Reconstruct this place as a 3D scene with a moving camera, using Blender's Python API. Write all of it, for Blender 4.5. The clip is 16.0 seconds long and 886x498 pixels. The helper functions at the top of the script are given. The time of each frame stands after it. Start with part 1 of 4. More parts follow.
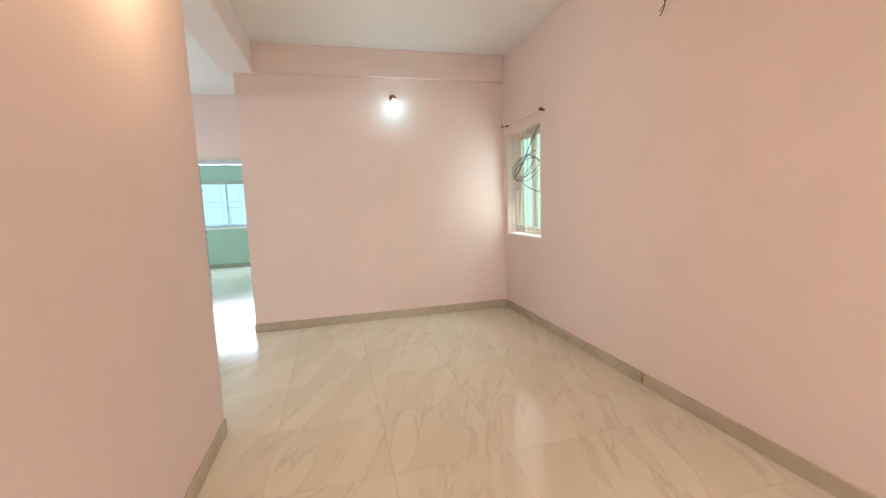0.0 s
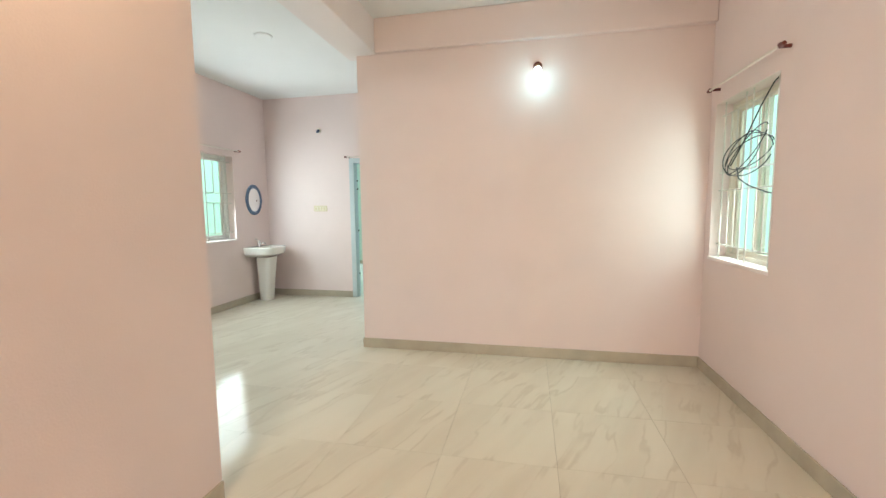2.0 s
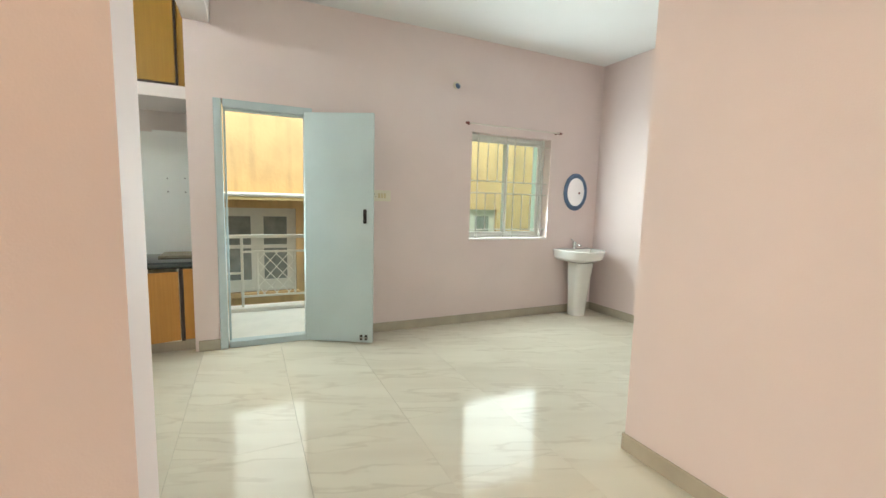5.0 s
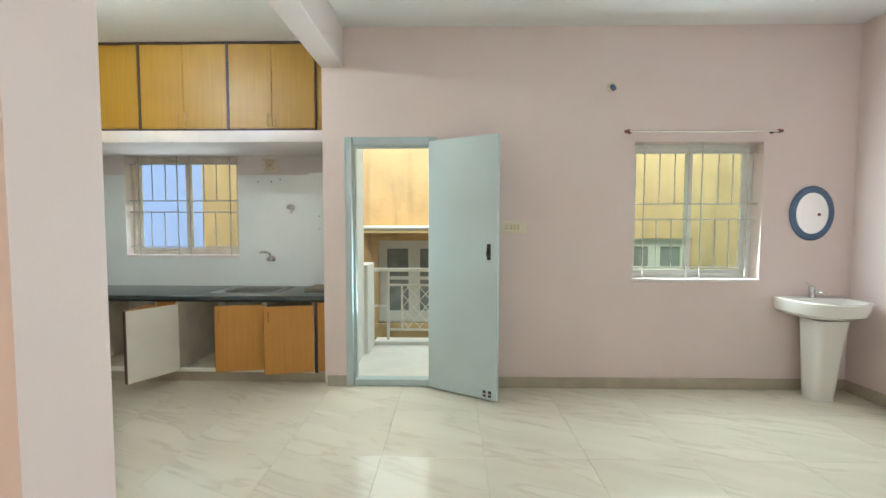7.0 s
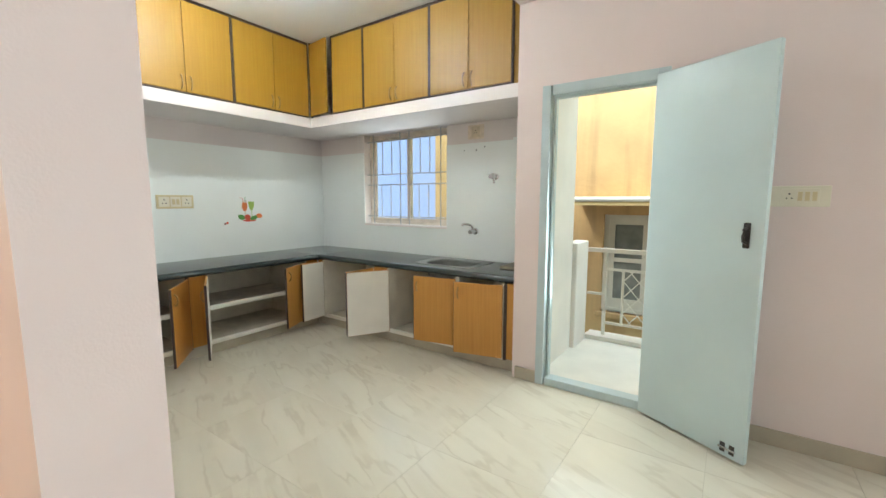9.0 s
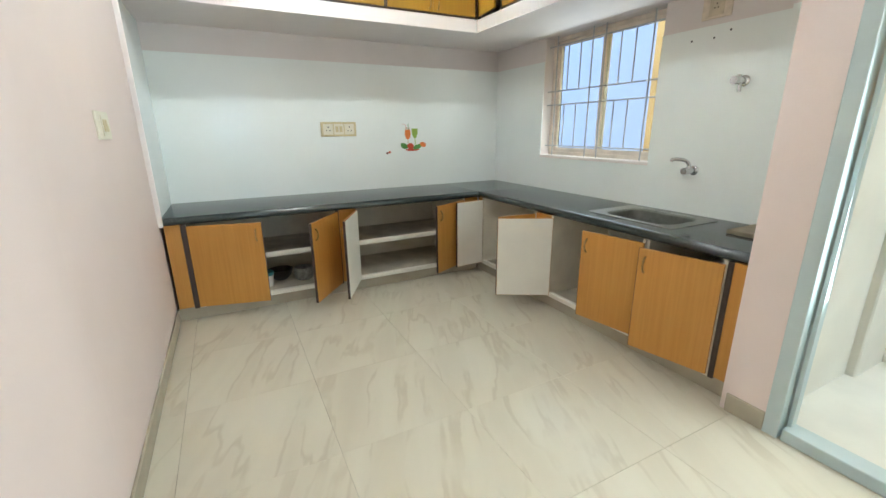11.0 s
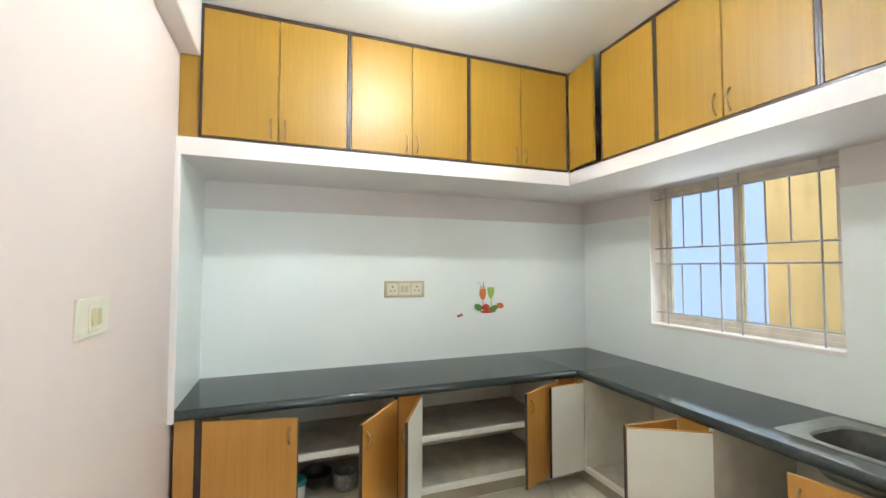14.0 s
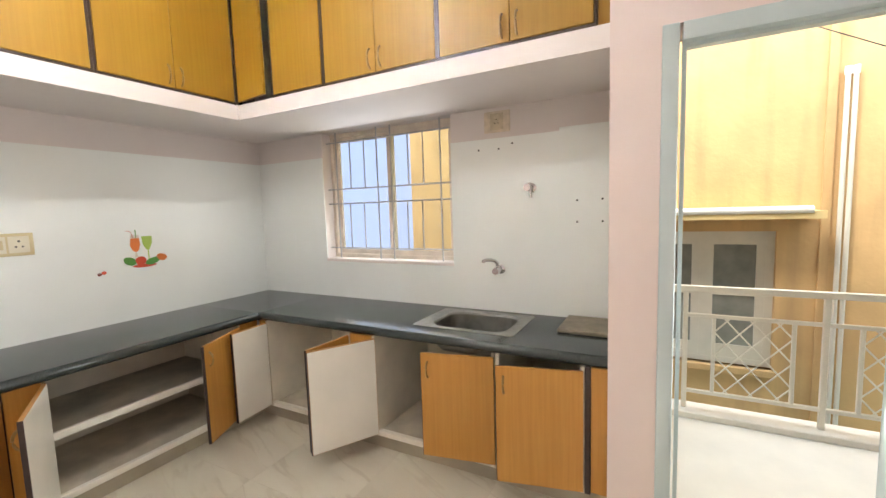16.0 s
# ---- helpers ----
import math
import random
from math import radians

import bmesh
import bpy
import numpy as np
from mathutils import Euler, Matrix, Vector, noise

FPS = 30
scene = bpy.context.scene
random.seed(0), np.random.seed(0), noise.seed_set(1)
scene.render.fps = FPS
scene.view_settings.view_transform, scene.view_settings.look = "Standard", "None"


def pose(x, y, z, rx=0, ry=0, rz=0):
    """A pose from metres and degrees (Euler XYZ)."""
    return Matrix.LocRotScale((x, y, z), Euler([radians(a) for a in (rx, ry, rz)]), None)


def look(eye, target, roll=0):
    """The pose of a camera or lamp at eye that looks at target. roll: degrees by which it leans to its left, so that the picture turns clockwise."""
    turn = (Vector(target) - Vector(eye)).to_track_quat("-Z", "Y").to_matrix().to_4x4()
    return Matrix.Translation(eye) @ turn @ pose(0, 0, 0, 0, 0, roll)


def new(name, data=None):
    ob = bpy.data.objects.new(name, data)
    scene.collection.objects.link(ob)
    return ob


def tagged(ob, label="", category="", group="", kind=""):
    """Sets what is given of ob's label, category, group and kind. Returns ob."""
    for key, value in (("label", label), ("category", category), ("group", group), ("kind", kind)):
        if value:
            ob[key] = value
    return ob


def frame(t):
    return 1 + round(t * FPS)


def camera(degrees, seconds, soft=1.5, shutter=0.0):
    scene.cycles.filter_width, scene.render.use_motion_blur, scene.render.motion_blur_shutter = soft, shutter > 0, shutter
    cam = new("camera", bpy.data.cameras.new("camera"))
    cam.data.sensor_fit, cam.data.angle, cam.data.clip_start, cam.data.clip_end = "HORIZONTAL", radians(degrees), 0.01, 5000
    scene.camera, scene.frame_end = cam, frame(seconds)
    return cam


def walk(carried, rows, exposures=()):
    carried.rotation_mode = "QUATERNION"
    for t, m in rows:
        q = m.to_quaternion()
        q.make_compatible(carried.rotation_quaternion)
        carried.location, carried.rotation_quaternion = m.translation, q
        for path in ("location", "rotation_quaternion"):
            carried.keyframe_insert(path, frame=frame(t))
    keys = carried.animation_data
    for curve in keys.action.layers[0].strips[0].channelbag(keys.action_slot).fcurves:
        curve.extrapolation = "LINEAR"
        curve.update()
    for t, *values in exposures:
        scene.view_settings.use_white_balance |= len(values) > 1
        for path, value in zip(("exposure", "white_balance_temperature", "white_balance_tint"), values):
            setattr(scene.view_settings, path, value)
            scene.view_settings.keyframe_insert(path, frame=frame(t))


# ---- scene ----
cam = camera(93.9, 16.0)
PATH = [
    (0, (0.253, 0.013, 1.326), (0.753, 1.936, 1.099), -2.1),
    (0.5, (0.402, 0.143, 1.302), (0.6, 2.122, 1.091), -1.2),
    (1, (0.531, 0.427, 1.303), (0.574, 2.415, 1.095), -0.8),
    (1.5, (0.735, 0.751, 1.295), (0.572, 2.735, 1.103), -1.3),
    (2, (0.915, 1.079, 1.321), (0.505, 3.026, 1.125), -0.6),
    (2.5, (1.023, 1.474, 1.313), (0.443, 3.376, 1.097), -1.0),
    (3, (1.146, 1.805, 1.304), (0.278, 3.593, 1.084), -0.3),
    (3.5, (1.151, 2.11, 1.304), (0.014, 3.736, 1.054), 0.9),
    (4, (1.007, 2.407, 1.299), (-0.373, 3.835, 1.062), 1.3),
    (4.5, (0.926, 2.675, 1.298), (-0.708, 3.802, 1.054), 1.6),
    (7, (0.398, 3.547, 1.348), (-1.599, 3.508, 1.245), 0.1),
    (7.5, (0.279, 3.663, 1.371), (-1.683, 3.309, 1.206), -0.5),
    (8, (0.16, 3.834, 1.342), (-1.706, 3.134, 1.174), 0.1),
    (8.5, (-0.027, 3.846, 1.319), (-1.789, 2.924, 1.112), 0.3),
    (9, (-0.277, 3.766, 1.329), (-1.908, 2.633, 1.096), 0.1),
    (11.5, (-1.203, 3.318, 1.283), (-1.875, 1.569, 0.583), -2.0),
    (12, (-1.252, 3.2, 1.263), (-1.794, 1.528, 0.308), -2.6),
    (12.5, (-1.205, 2.953, 1.246), (-1.747, 1.301, 0.257), -2.1),
    (13, (-1.191, 2.794, 1.286), (-1.761, 0.996, 0.622), -1.6),
    (13.5, (-1.219, 2.692, 1.385), (-1.787, 0.786, 1.168), -0.8),
    (14, (-1.194, 2.63, 1.476), (-1.889, 0.756, 1.566), -0.0),
    (14.5, (-1.156, 2.614, 1.523), (-2.165, 0.896, 1.695), -0.6),
    (15, (-1.137, 2.606, 1.499), (-2.511, 1.157, 1.607), -1.1),
    (15.5, (-1.171, 2.641, 1.463), (-2.801, 1.483, 1.435), -1.4),
    (16, (-1.207, 2.675, 1.431), (-2.964, 1.739, 1.241), -1.8),
]
walk(cam, [(t, look(eye, target, roll)) for t, eye, target, roll in PATH], exposures=[(0, 0.82, 6450, 9), (1.0, 0.92, 6300, 6), (2.0, 1.0, 6150, 0), (3.0, 1.03, 6100, -1), (4.0, 1.03, 6250, -2), (4.5, 1.08, 6350, -1), (7.0, 1.0, 6150, -1), (9.0, 1.2, 6200, 1), (11.5, 1.32, 6200, 1), (13.0, 1.4, 6200, 1), (14.5, 1.38, 6300, 3), (16.0, 1.4, 6800, 12)])

# ---------------------------------------------------------------- light
XW, XE, YN, YB = -3.056, 2.277, 6.83, 4.722     # west, east, north walls, bulb wall
KW, KS, KE = -3.73, -0.475, -0.64               # kitchen west, south, east walls
world = bpy.data.worlds.new("sky")
scene.world = world
world.use_nodes = True
wn = world.node_tree.nodes
sky = wn.new("ShaderNodeTexSky")
sky.sky_type = "NISHITA"
sky.sun_disc = False
sky.sun_elevation = radians(50)
sky.sun_rotation = radians(127)
wn["Background"].inputs["Strength"].default_value = 0.15
world.node_tree.links.new(sky.outputs[0], wn["Background"].inputs["Color"])


def lamp(name, kind, m, energy, color, **settings):
    data = bpy.data.lights.new(name, kind)
    data.energy, data.color = energy, color
    for key, value in settings.items():
        if key == "size":
            data.shape, data.size, data.size_y = "RECTANGLE", value[0], value[1]
        elif key == "radius":
            data.shadow_soft_size = value
        elif key == "angle":
            data.angle = value
        elif key == "spread":
            data.spread = value
    ob = new(name, data)
    ob.matrix_world = m
    return ob


lamp("sun", "SUN", look((6, -4.5, 9), (0, 0, 0)), 1.0, (1.0, 0.95, 0.86), angle=radians(10))
# sky light in the openings, inside the bars
DAY = (0.88, 0.96, 1.0)
lamp("skylight_dining", "AREA", look((XW - 0.004, 5.57, 1.49), (0, 5.57, 1.3)), 18, DAY, size=(0.98, 1.06))
lamp("skylight_balcony", "AREA", look((XW - 0.02, 3.046, 1.32), (0, 3.046, 1.1)), 8, DAY, size=(0.60, 1.38))
lamp("skylight_kitchen", "AREA", look((KW - 0.01, 0.84, 1.56), (0, 0.84, 1.0)), 2, DAY, size=(1.08, 0.92))
lamp("skylight_living", "AREA", look((XE + 0.05, 4.22, 1.50), (0, 3.9, 1.2)), 4, (0.90, 1.0, 0.98), size=(0.70, 1.08))
lamp("skylight_bedroom", "AREA", look((-2.09, 10.38, 1.44), (-2.09, 7.0, 1.2)), 54, (0.66, 0.82, 1.0), size=(1.42, 1.02))
# open sky above the lane and beside the living room
lamp("skylight_lane", "AREA", look((-4.75, 4.0, 3.0), (-5.6, 4.0, 1.8)), 25, DAY, size=(8.0, 1.3))
lamp("skylight_over_balcony", "AREA", look((-4.45, 4.4, 3.6), (-4.15, 4.4, 0)), 46, DAY, size=(6.0, 0.7))
lamp("skylight_east", "AREA", look((4.1, 4.7, 3.3), (0.6, 3.6, 1.1)), 110, (0.90, 1.0, 0.98), size=(3.2, 2.0))
# warm fill lamp added behind an unseen opening in the south wall
lamp("fill_south", "AREA", look((0.9, -3.2, 2.6), (0.9, 0.5, 0.6)), 160, (1.0, 0.78, 0.64), size=(2.0, 1.2))
lamp("bulb_light_cool", "POINT", pose(0.965, 4.53, 2.34), 0.85, (0.48, 0.88, 1.0), radius=0.035)
lamp("bulb_light_warm", "POINT", pose(-0.30, 1.80, 2.44), 12, (1.0, 0.66, 0.38), radius=0.035)

# ---------------------------------------------------------------- materials


def mat(name, color, rough=0.5, metal=0.0, var=0.06, scale=3.0, bump=0.0, bump_scale=60.0, coat=0.0, spec=0.5, dirt=0.0, streak=0.0):
    m = bpy.data.materials.new(name)
    m.use_nodes = True
    n, l = m.node_tree.nodes, m.node_tree.links
    b = n["Principled BSDF"]
    b.inputs["Roughness"].default_value = rough
    b.inputs["Metallic"].default_value = metal
    b.inputs["Specular IOR Level"].default_value = spec
    b.inputs["Coat Weight"].default_value = coat
    b.inputs["Coat Roughness"].default_value = 0.06
    tc = n.new("ShaderNodeTexCoord")
    ns = n.new("ShaderNodeTexNoise")
    ns.inputs["Scale"].default_value = scale
    ns.inputs["Detail"].default_value = 6
    l.new(tc.outputs["Object"], ns.inputs["Vector"])
    ramp = n.new("ShaderNodeMapRange")
    ramp.inputs["From Min"].default_value, ramp.inputs["From Max"].default_value = 0.3, 0.7
    ramp.inputs["To Min"].default_value, ramp.inputs["To Max"].default_value = 1 - var, 1 + var
    l.new(ns.outputs["Fac"], ramp.inputs["Value"])
    mul = n.new("ShaderNodeVectorMath")
    mul.operation = "SCALE"
    mul.inputs[0].default_value = color[:3]
    l.new(ramp.outputs[0], mul.inputs["Scale"])
    last = mul.outputs[0]
    if dirt:
        n3 = n.new("ShaderNodeTexNoise")
        n3.inputs["Scale"].default_value, n3.inputs["Detail"].default_value = 1.7, 8
        l.new(tc.outputs["Object"], n3.inputs["Vector"])
        r3 = n.new("ShaderNodeMapRange")
        r3.inputs["From Min"].default_value, r3.inputs["From Max"].default_value = 0.52, 0.72
        r3.inputs["To Min"].default_value, r3.inputs["To Max"].default_value = 1.0, 1.0 - dirt
        l.new(n3.outputs["Fac"], r3.inputs["Value"])
        m3 = n.new("ShaderNodeVectorMath")
        m3.operation = "SCALE"
        l.new(last, m3.inputs[0])
        l.new(r3.outputs[0], m3.inputs["Scale"])
        last = m3.outputs[0]
    if streak:
        mp, n4, r4, m4 = n.new("ShaderNodeMapping"), n.new("ShaderNodeTexNoise"), n.new("ShaderNodeMapRange"), n.new("ShaderNodeVectorMath")
        mp.inputs["Scale"].default_value = (5.0, 5.0, 0.45)
        n4.inputs["Scale"].default_value, n4.inputs["Detail"].default_value = 1.0, 7
        r4.inputs["From Min"].default_value, r4.inputs["From Max"].default_value = 0.48, 0.75
        r4.inputs["To Min"].default_value, r4.inputs["To Max"].default_value = 1.0, 1.0 - streak
        m4.operation = "SCALE"
        l.new(tc.outputs["Object"], mp.inputs["Vector"])
        l.new(mp.outputs[0], n4.inputs["Vector"])
        l.new(n4.outputs["Fac"], r4.inputs["Value"])
        l.new(last, m4.inputs[0])
        l.new(r4.outputs[0], m4.inputs["Scale"])
        last = m4.outputs[0]
    l.new(last, b.inputs["Base Color"])
    if bump:
        nb = n.new("ShaderNodeTexNoise")
        nb.inputs["Scale"].default_value, nb.inputs["Detail"].default_value = bump_scale, 4
        l.new(tc.outputs["Object"], nb.inputs["Vector"])
        bp = n.new("ShaderNodeBump")
        bp.inputs["Strength"].default_value, bp.inputs["Distance"].default_value = bump, 0.01
        l.new(nb.outputs["Fac"], bp.inputs["Height"])
        l.new(bp.outputs["Normal"], b.inputs["Normal"])
    return m


def veneer(name, dark, light, rough=0.46, along="Z"):
    """Wood veneer with fine straight grain along one axis."""
    m = bpy.data.materials.new(name)
    m.use_nodes = True
    n, l = m.node_tree.nodes, m.node_tree.links
    b = n["Principled BSDF"]
    b.inputs["Roughness"].default_value = rough
    b.inputs["Coat Weight"].default_value, b.inputs["Coat Roughness"].default_value = 0.06, 0.3
    tc, oi = n.new("ShaderNodeTexCoord"), n.new("ShaderNodeObjectInfo")
    add = n.new("ShaderNodeVectorMath")
    l.new(tc.outputs["Object"], add.inputs[0])
    sc = n.new("ShaderNodeVectorMath")
    sc.operation = "SCALE"
    sc.inputs[0].default_value = (7, 5, 3)
    l.new(oi.outputs["Random"], sc.inputs["Scale"])
    l.new(sc.outputs[0], add.inputs[1])
    mp = n.new("ShaderNodeMapping")
    mp.inputs["Scale"].default_value = {"Z": (70, 70, 2.2), "X": (2.2, 70, 70), "Y": (70, 2.2, 70)}[along]
    l.new(add.outputs[0], mp.inputs["Vector"])
    n1 = n.new("ShaderNodeTexNoise")
    n1.inputs["Scale"].default_value, n1.inputs["Detail"].default_value, n1.inputs["Roughness"].default_value = 1.0, 5, 0.6
    l.new(mp.outputs[0], n1.inputs["Vector"])
    n2 = n.new("ShaderNodeTexNoise")
    n2.inputs["Scale"].default_value, n2.inputs["Detail"].default_value = 2.2, 3
    l.new(add.outputs[0], n2.inputs["Vector"])
    av = n.new("ShaderNodeMath")
    av.operation = "MULTIPLY_ADD"
    l.new(n2.outputs["Fac"], av.inputs[0])
    av.inputs[1].default_value = 0.5
    l.new(n1.outputs["Fac"], av.inputs[2])
    cr = n.new("ShaderNodeValToRGB")
    cr.color_ramp.elements[0].position, cr.color_ramp.elements[0].color = 0.5, (*dark, 1)
    cr.color_ramp.elements[1].position, cr.color_ramp.elements[1].color = 1.0, (*light, 1)
    l.new(av.outputs[0], cr.inputs["Fac"])
    l.new(cr.outputs[0], b.inputs["Base Color"])
    bp = n.new("ShaderNodeBump")
    bp.inputs["Strength"].default_value, bp.inputs["Distance"].default_value = 0.055, 0.004
    l.new(n1.outputs["Fac"], bp.inputs["Height"])
    l.new(bp.outputs["Normal"], b.inputs["Normal"])
    return m


def marble(name, base, vein, rough=0.12, amount=0.36, coat=0.17):
    """Polished vitrified tile: cream ground, slanting brown-grey veins, different on each piece."""
    m = bpy.data.materials.new(name)
    m.use_nodes = True
    n, l = m.node_tree.nodes, m.node_tree.links
    b = n["Principled BSDF"]
    b.inputs["Roughness"].default_value = rough
    b.inputs["Specular IOR Level"].default_value = 0.05
    b.inputs["Coat Weight"].default_value, b.inputs["Coat IOR"].default_value, b.inputs["Coat Roughness"].default_value = coat, 1.5, 0.07
    tc, oi = n.new("ShaderNodeTexCoord"), n.new("ShaderNodeObjectInfo")
    sc = n.new("ShaderNodeVectorMath")
    sc.operation = "SCALE"
    sc.inputs[0].default_value = (31, 17, 11)
    l.new(oi.outputs["Random"], sc.inputs["Scale"])
    add = n.new("ShaderNodeVectorMath")
    l.new(tc.outputs["Object"], add.inputs[0])
    l.new(sc.outputs[0], add.inputs[1])
    mp = n.new("ShaderNodeMapping")
    mp.inputs["Scale"].default_value = (6.0, 0.8, 1.0)
    vr = n.new("ShaderNodeVectorRotate")
    vr.rotation_type = "Z_AXIS"
    vr.inputs["Angle"].default_value = radians(22)
    l.new(add.outputs[0], vr.inputs["Vector"])
    l.new(vr.outputs[0], mp.inputs["Vector"])
    wob = n.new("ShaderNodeTexNoise")
    wob.inputs["Scale"].default_value, wob.inputs["Detail"].default_value = 2.6, 4
    l.new(add.outputs[0], wob.inputs["Vector"])
    w2 = n.new("ShaderNodeVectorMath")
    w2.operation = "SCALE"
    w2.inputs["Scale"].default_value = 0.42
    l.new(wob.outputs["Color"], w2.inputs[0])
    a2 = n.new("ShaderNodeVectorMath")
    l.new(mp.outputs[0], a2.inputs[0])
    l.new(w2.outputs[0], a2.inputs[1])
    vn = n.new("ShaderNodeTexNoise")
    vn.inputs["Scale"].default_value, vn.inputs["Detail"].default_value, vn.inputs["Roughness"].default_value = 1.0, 3, 0.5
    l.new(a2.outputs[0], vn.inputs["Vector"])
    sub = n.new("ShaderNodeMath")
    sub.operation = "SUBTRACT"
    l.new(vn.outputs["Fac"], sub.inputs[0])
    sub.inputs[1].default_value = 0.5
    ab = n.new("ShaderNodeMath")
    ab.operation = "ABSOLUTE"
    l.new(sub.outputs[0], ab.inputs[0])
    r = n.new("ShaderNodeMapRange")
    r.interpolation_type = "SMOOTHSTEP"
    r.inputs["From Min"].default_value, r.inputs["From Max"].default_value = 0.0, 0.05
    r.inputs["To Min"].default_value, r.inputs["To Max"].default_value = amount, 0.0
    l.new(ab.outputs[0], r.inputs["Value"])
    fade = n.new("ShaderNodeTexNoise")
    fade.inputs["Scale"].default_value, fade.inputs["Detail"].default_value = 3.4, 2
    l.new(add.outputs[0], fade.inputs["Vector"])
    fr = n.new("ShaderNodeMapRange")
    fr.inputs["From Min"].default_value, fr.inputs["From Max"].default_value = 0.30, 0.56
    l.new(fade.outputs["Fac"], fr.inputs["Value"])
    mm = n.new("ShaderNodeMath")
    mm.operation = "MULTIPLY"
    l.new(r.outputs[0], mm.inputs[0])
    l.new(fr.outputs[0], mm.inputs[1])
    cloud = n.new("ShaderNodeMapRange")
    cloud.inputs["From Min"].default_value, cloud.inputs["From Max"].default_value = 0.35, 0.7
    cloud.inputs["To Min"].default_value, cloud.inputs["To Max"].default_value = 0.0, 0.22
    l.new(vn.outputs["Fac"], cloud.inputs["Value"])
    mx = n.new("ShaderNodeMath")
    mx.operation = "MAXIMUM"
    l.new(mm.outputs[0], mx.inputs[0])
    l.new(cloud.outputs[0], mx.inputs[1])
    mix = n.new("ShaderNodeMix")
    mix.data_type = "RGBA"
    mix.inputs["A"].default_value, mix.inputs["B"].default_value = (*base, 1), (*vein, 1)
    l.new(mx.outputs[0], mix.inputs["Factor"])
    l.new(mix.outputs["Result"], b.inputs["Base Color"])
    sm = n.new("ShaderNodeTexNoise")
    sm.inputs["Scale"].default_value, sm.inputs["Detail"].default_value = 6, 5
    l.new(add.outputs[0], sm.inputs["Vector"])
    rr = n.new("ShaderNodeMapRange")
    rr.inputs["To Min"].default_value, rr.inputs["To Max"].default_value = rough * 0.7, rough * 1.5
    l.new(sm.outputs["Fac"], rr.inputs["Value"])
    l.new(rr.outputs[0], b.inputs["Roughness"])
    return m


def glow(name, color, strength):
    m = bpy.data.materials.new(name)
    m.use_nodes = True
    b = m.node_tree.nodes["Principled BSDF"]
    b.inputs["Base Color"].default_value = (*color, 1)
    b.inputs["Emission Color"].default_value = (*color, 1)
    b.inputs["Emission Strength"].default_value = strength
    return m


def glass_mat(name, color, rough=0.0, dust=0.0):
    m = bpy.data.materials.new(name)
    m.use_nodes = True
    n, l = m.node_tree.nodes, m.node_tree.links
    for x in list(n):
        if x.type != "OUTPUT_MATERIAL":
            n.remove(x)
    out = [x for x in n if x.type == "OUTPUT_MATERIAL"][0]
    tr, gl, fr, mx = n.new("ShaderNodeBsdfTransparent"), n.new("ShaderNodeBsdfGlossy"), n.new("ShaderNodeLayerWeight"), n.new("ShaderNodeMixShader")
    tr.inputs["Color"].default_value = (*color, 1)
    gl.inputs["Roughness"].default_value = rough
    pw, sc = n.new("ShaderNodeMath"), n.new("ShaderNodeMath")
    pw.operation, sc.operation = "POWER", "MULTIPLY_ADD"
    l.new(fr.outputs["Facing"], pw.inputs[0])
    pw.inputs[1].default_value = 4.0
    l.new(pw.outputs[0], sc.inputs[0])
    sc.inputs[1].default_value, sc.inputs[2].default_value = 0.5, 0.03
    l.new(sc.outputs[0], mx.inputs[0])
    l.new(tr.outputs[0], mx.inputs[1])
    l.new(gl.outputs[0], mx.inputs[2])
    if dust:
        tl, m2 = n.new("ShaderNodeBsdfTranslucent"), n.new("ShaderNodeMixShader")
        tl.inputs["Color"].default_value = (0.85, 0.9, 0.8, 1)
        nz, tc, rg = n.new("ShaderNodeTexNoise"), n.new("ShaderNodeTexCoord"), n.new("ShaderNodeMapRange")
        nz.inputs["Scale"].default_value, nz.inputs["Detail"].default_value = 4.0, 6
        l.new(tc.outputs["Object"], nz.inputs["Vector"])
        rg.inputs["To Min"].default_value, rg.inputs["To Max"].default_value = dust * 0.6, dust * 1.4
        l.new(nz.outputs["Fac"], rg.inputs["Value"])
        l.new(rg.outputs[0], m2.inputs[0])
        l.new(mx.outputs[0], m2.inputs[1])
        l.new(tl.outputs[0], m2.inputs[2])
        mx = m2
    l.new(mx.outputs[0], out.inputs["Surface"])
    return m


PINK = mat("pink_distemper_paint", (0.76, 0.640, 0.610), 0.62, var=0.025, scale=1.6, bump=0.09, bump_scale=140, dirt=0.03)
GREENW = mat("pale_green_paint", (0.50, 0.62, 0.52), 0.6, var=0.03, scale=2, bump=0.08, bump_scale=120)
WHITE = mat("white_ceiling_paint", (0.80, 0.80, 0.79), 0.7, var=0.02, scale=1.3, bump=0.05, bump_scale=110)
LOFT = mat("pinkish_white_paint", (0.80, 0.73, 0.71), 0.6, var=0.025, scale=2, bump=0.05, bump_scale=110)
KPAINT = mat("pinkish_grey_kitchen_paint", (0.72, 0.655, 0.635), 0.65, var=0.03, scale=2, bump=0.05, bump_scale=110, dirt=0.05)
FLOOR = marble("polished_marble_tile", (0.66, 0.61, 0.50), (0.40, 0.325, 0.23))
GROUT = mat("brown_grout", (0.43, 0.375, 0.29), 0.8)
SKIRT = mat("beige_tile_skirting", (0.46, 0.405, 0.315), 0.22, var=0.10, scale=5.0, dirt=0.12)
WALLTILE = mat("glossy_white_wall_tile", (0.84, 0.87, 0.85), 0.20, var=0.02, scale=2.0, spec=0.5)
TEAK = veneer("honey_teak_veneer", (0.315, 0.165, 0.014), (0.37, 0.20, 0.02))
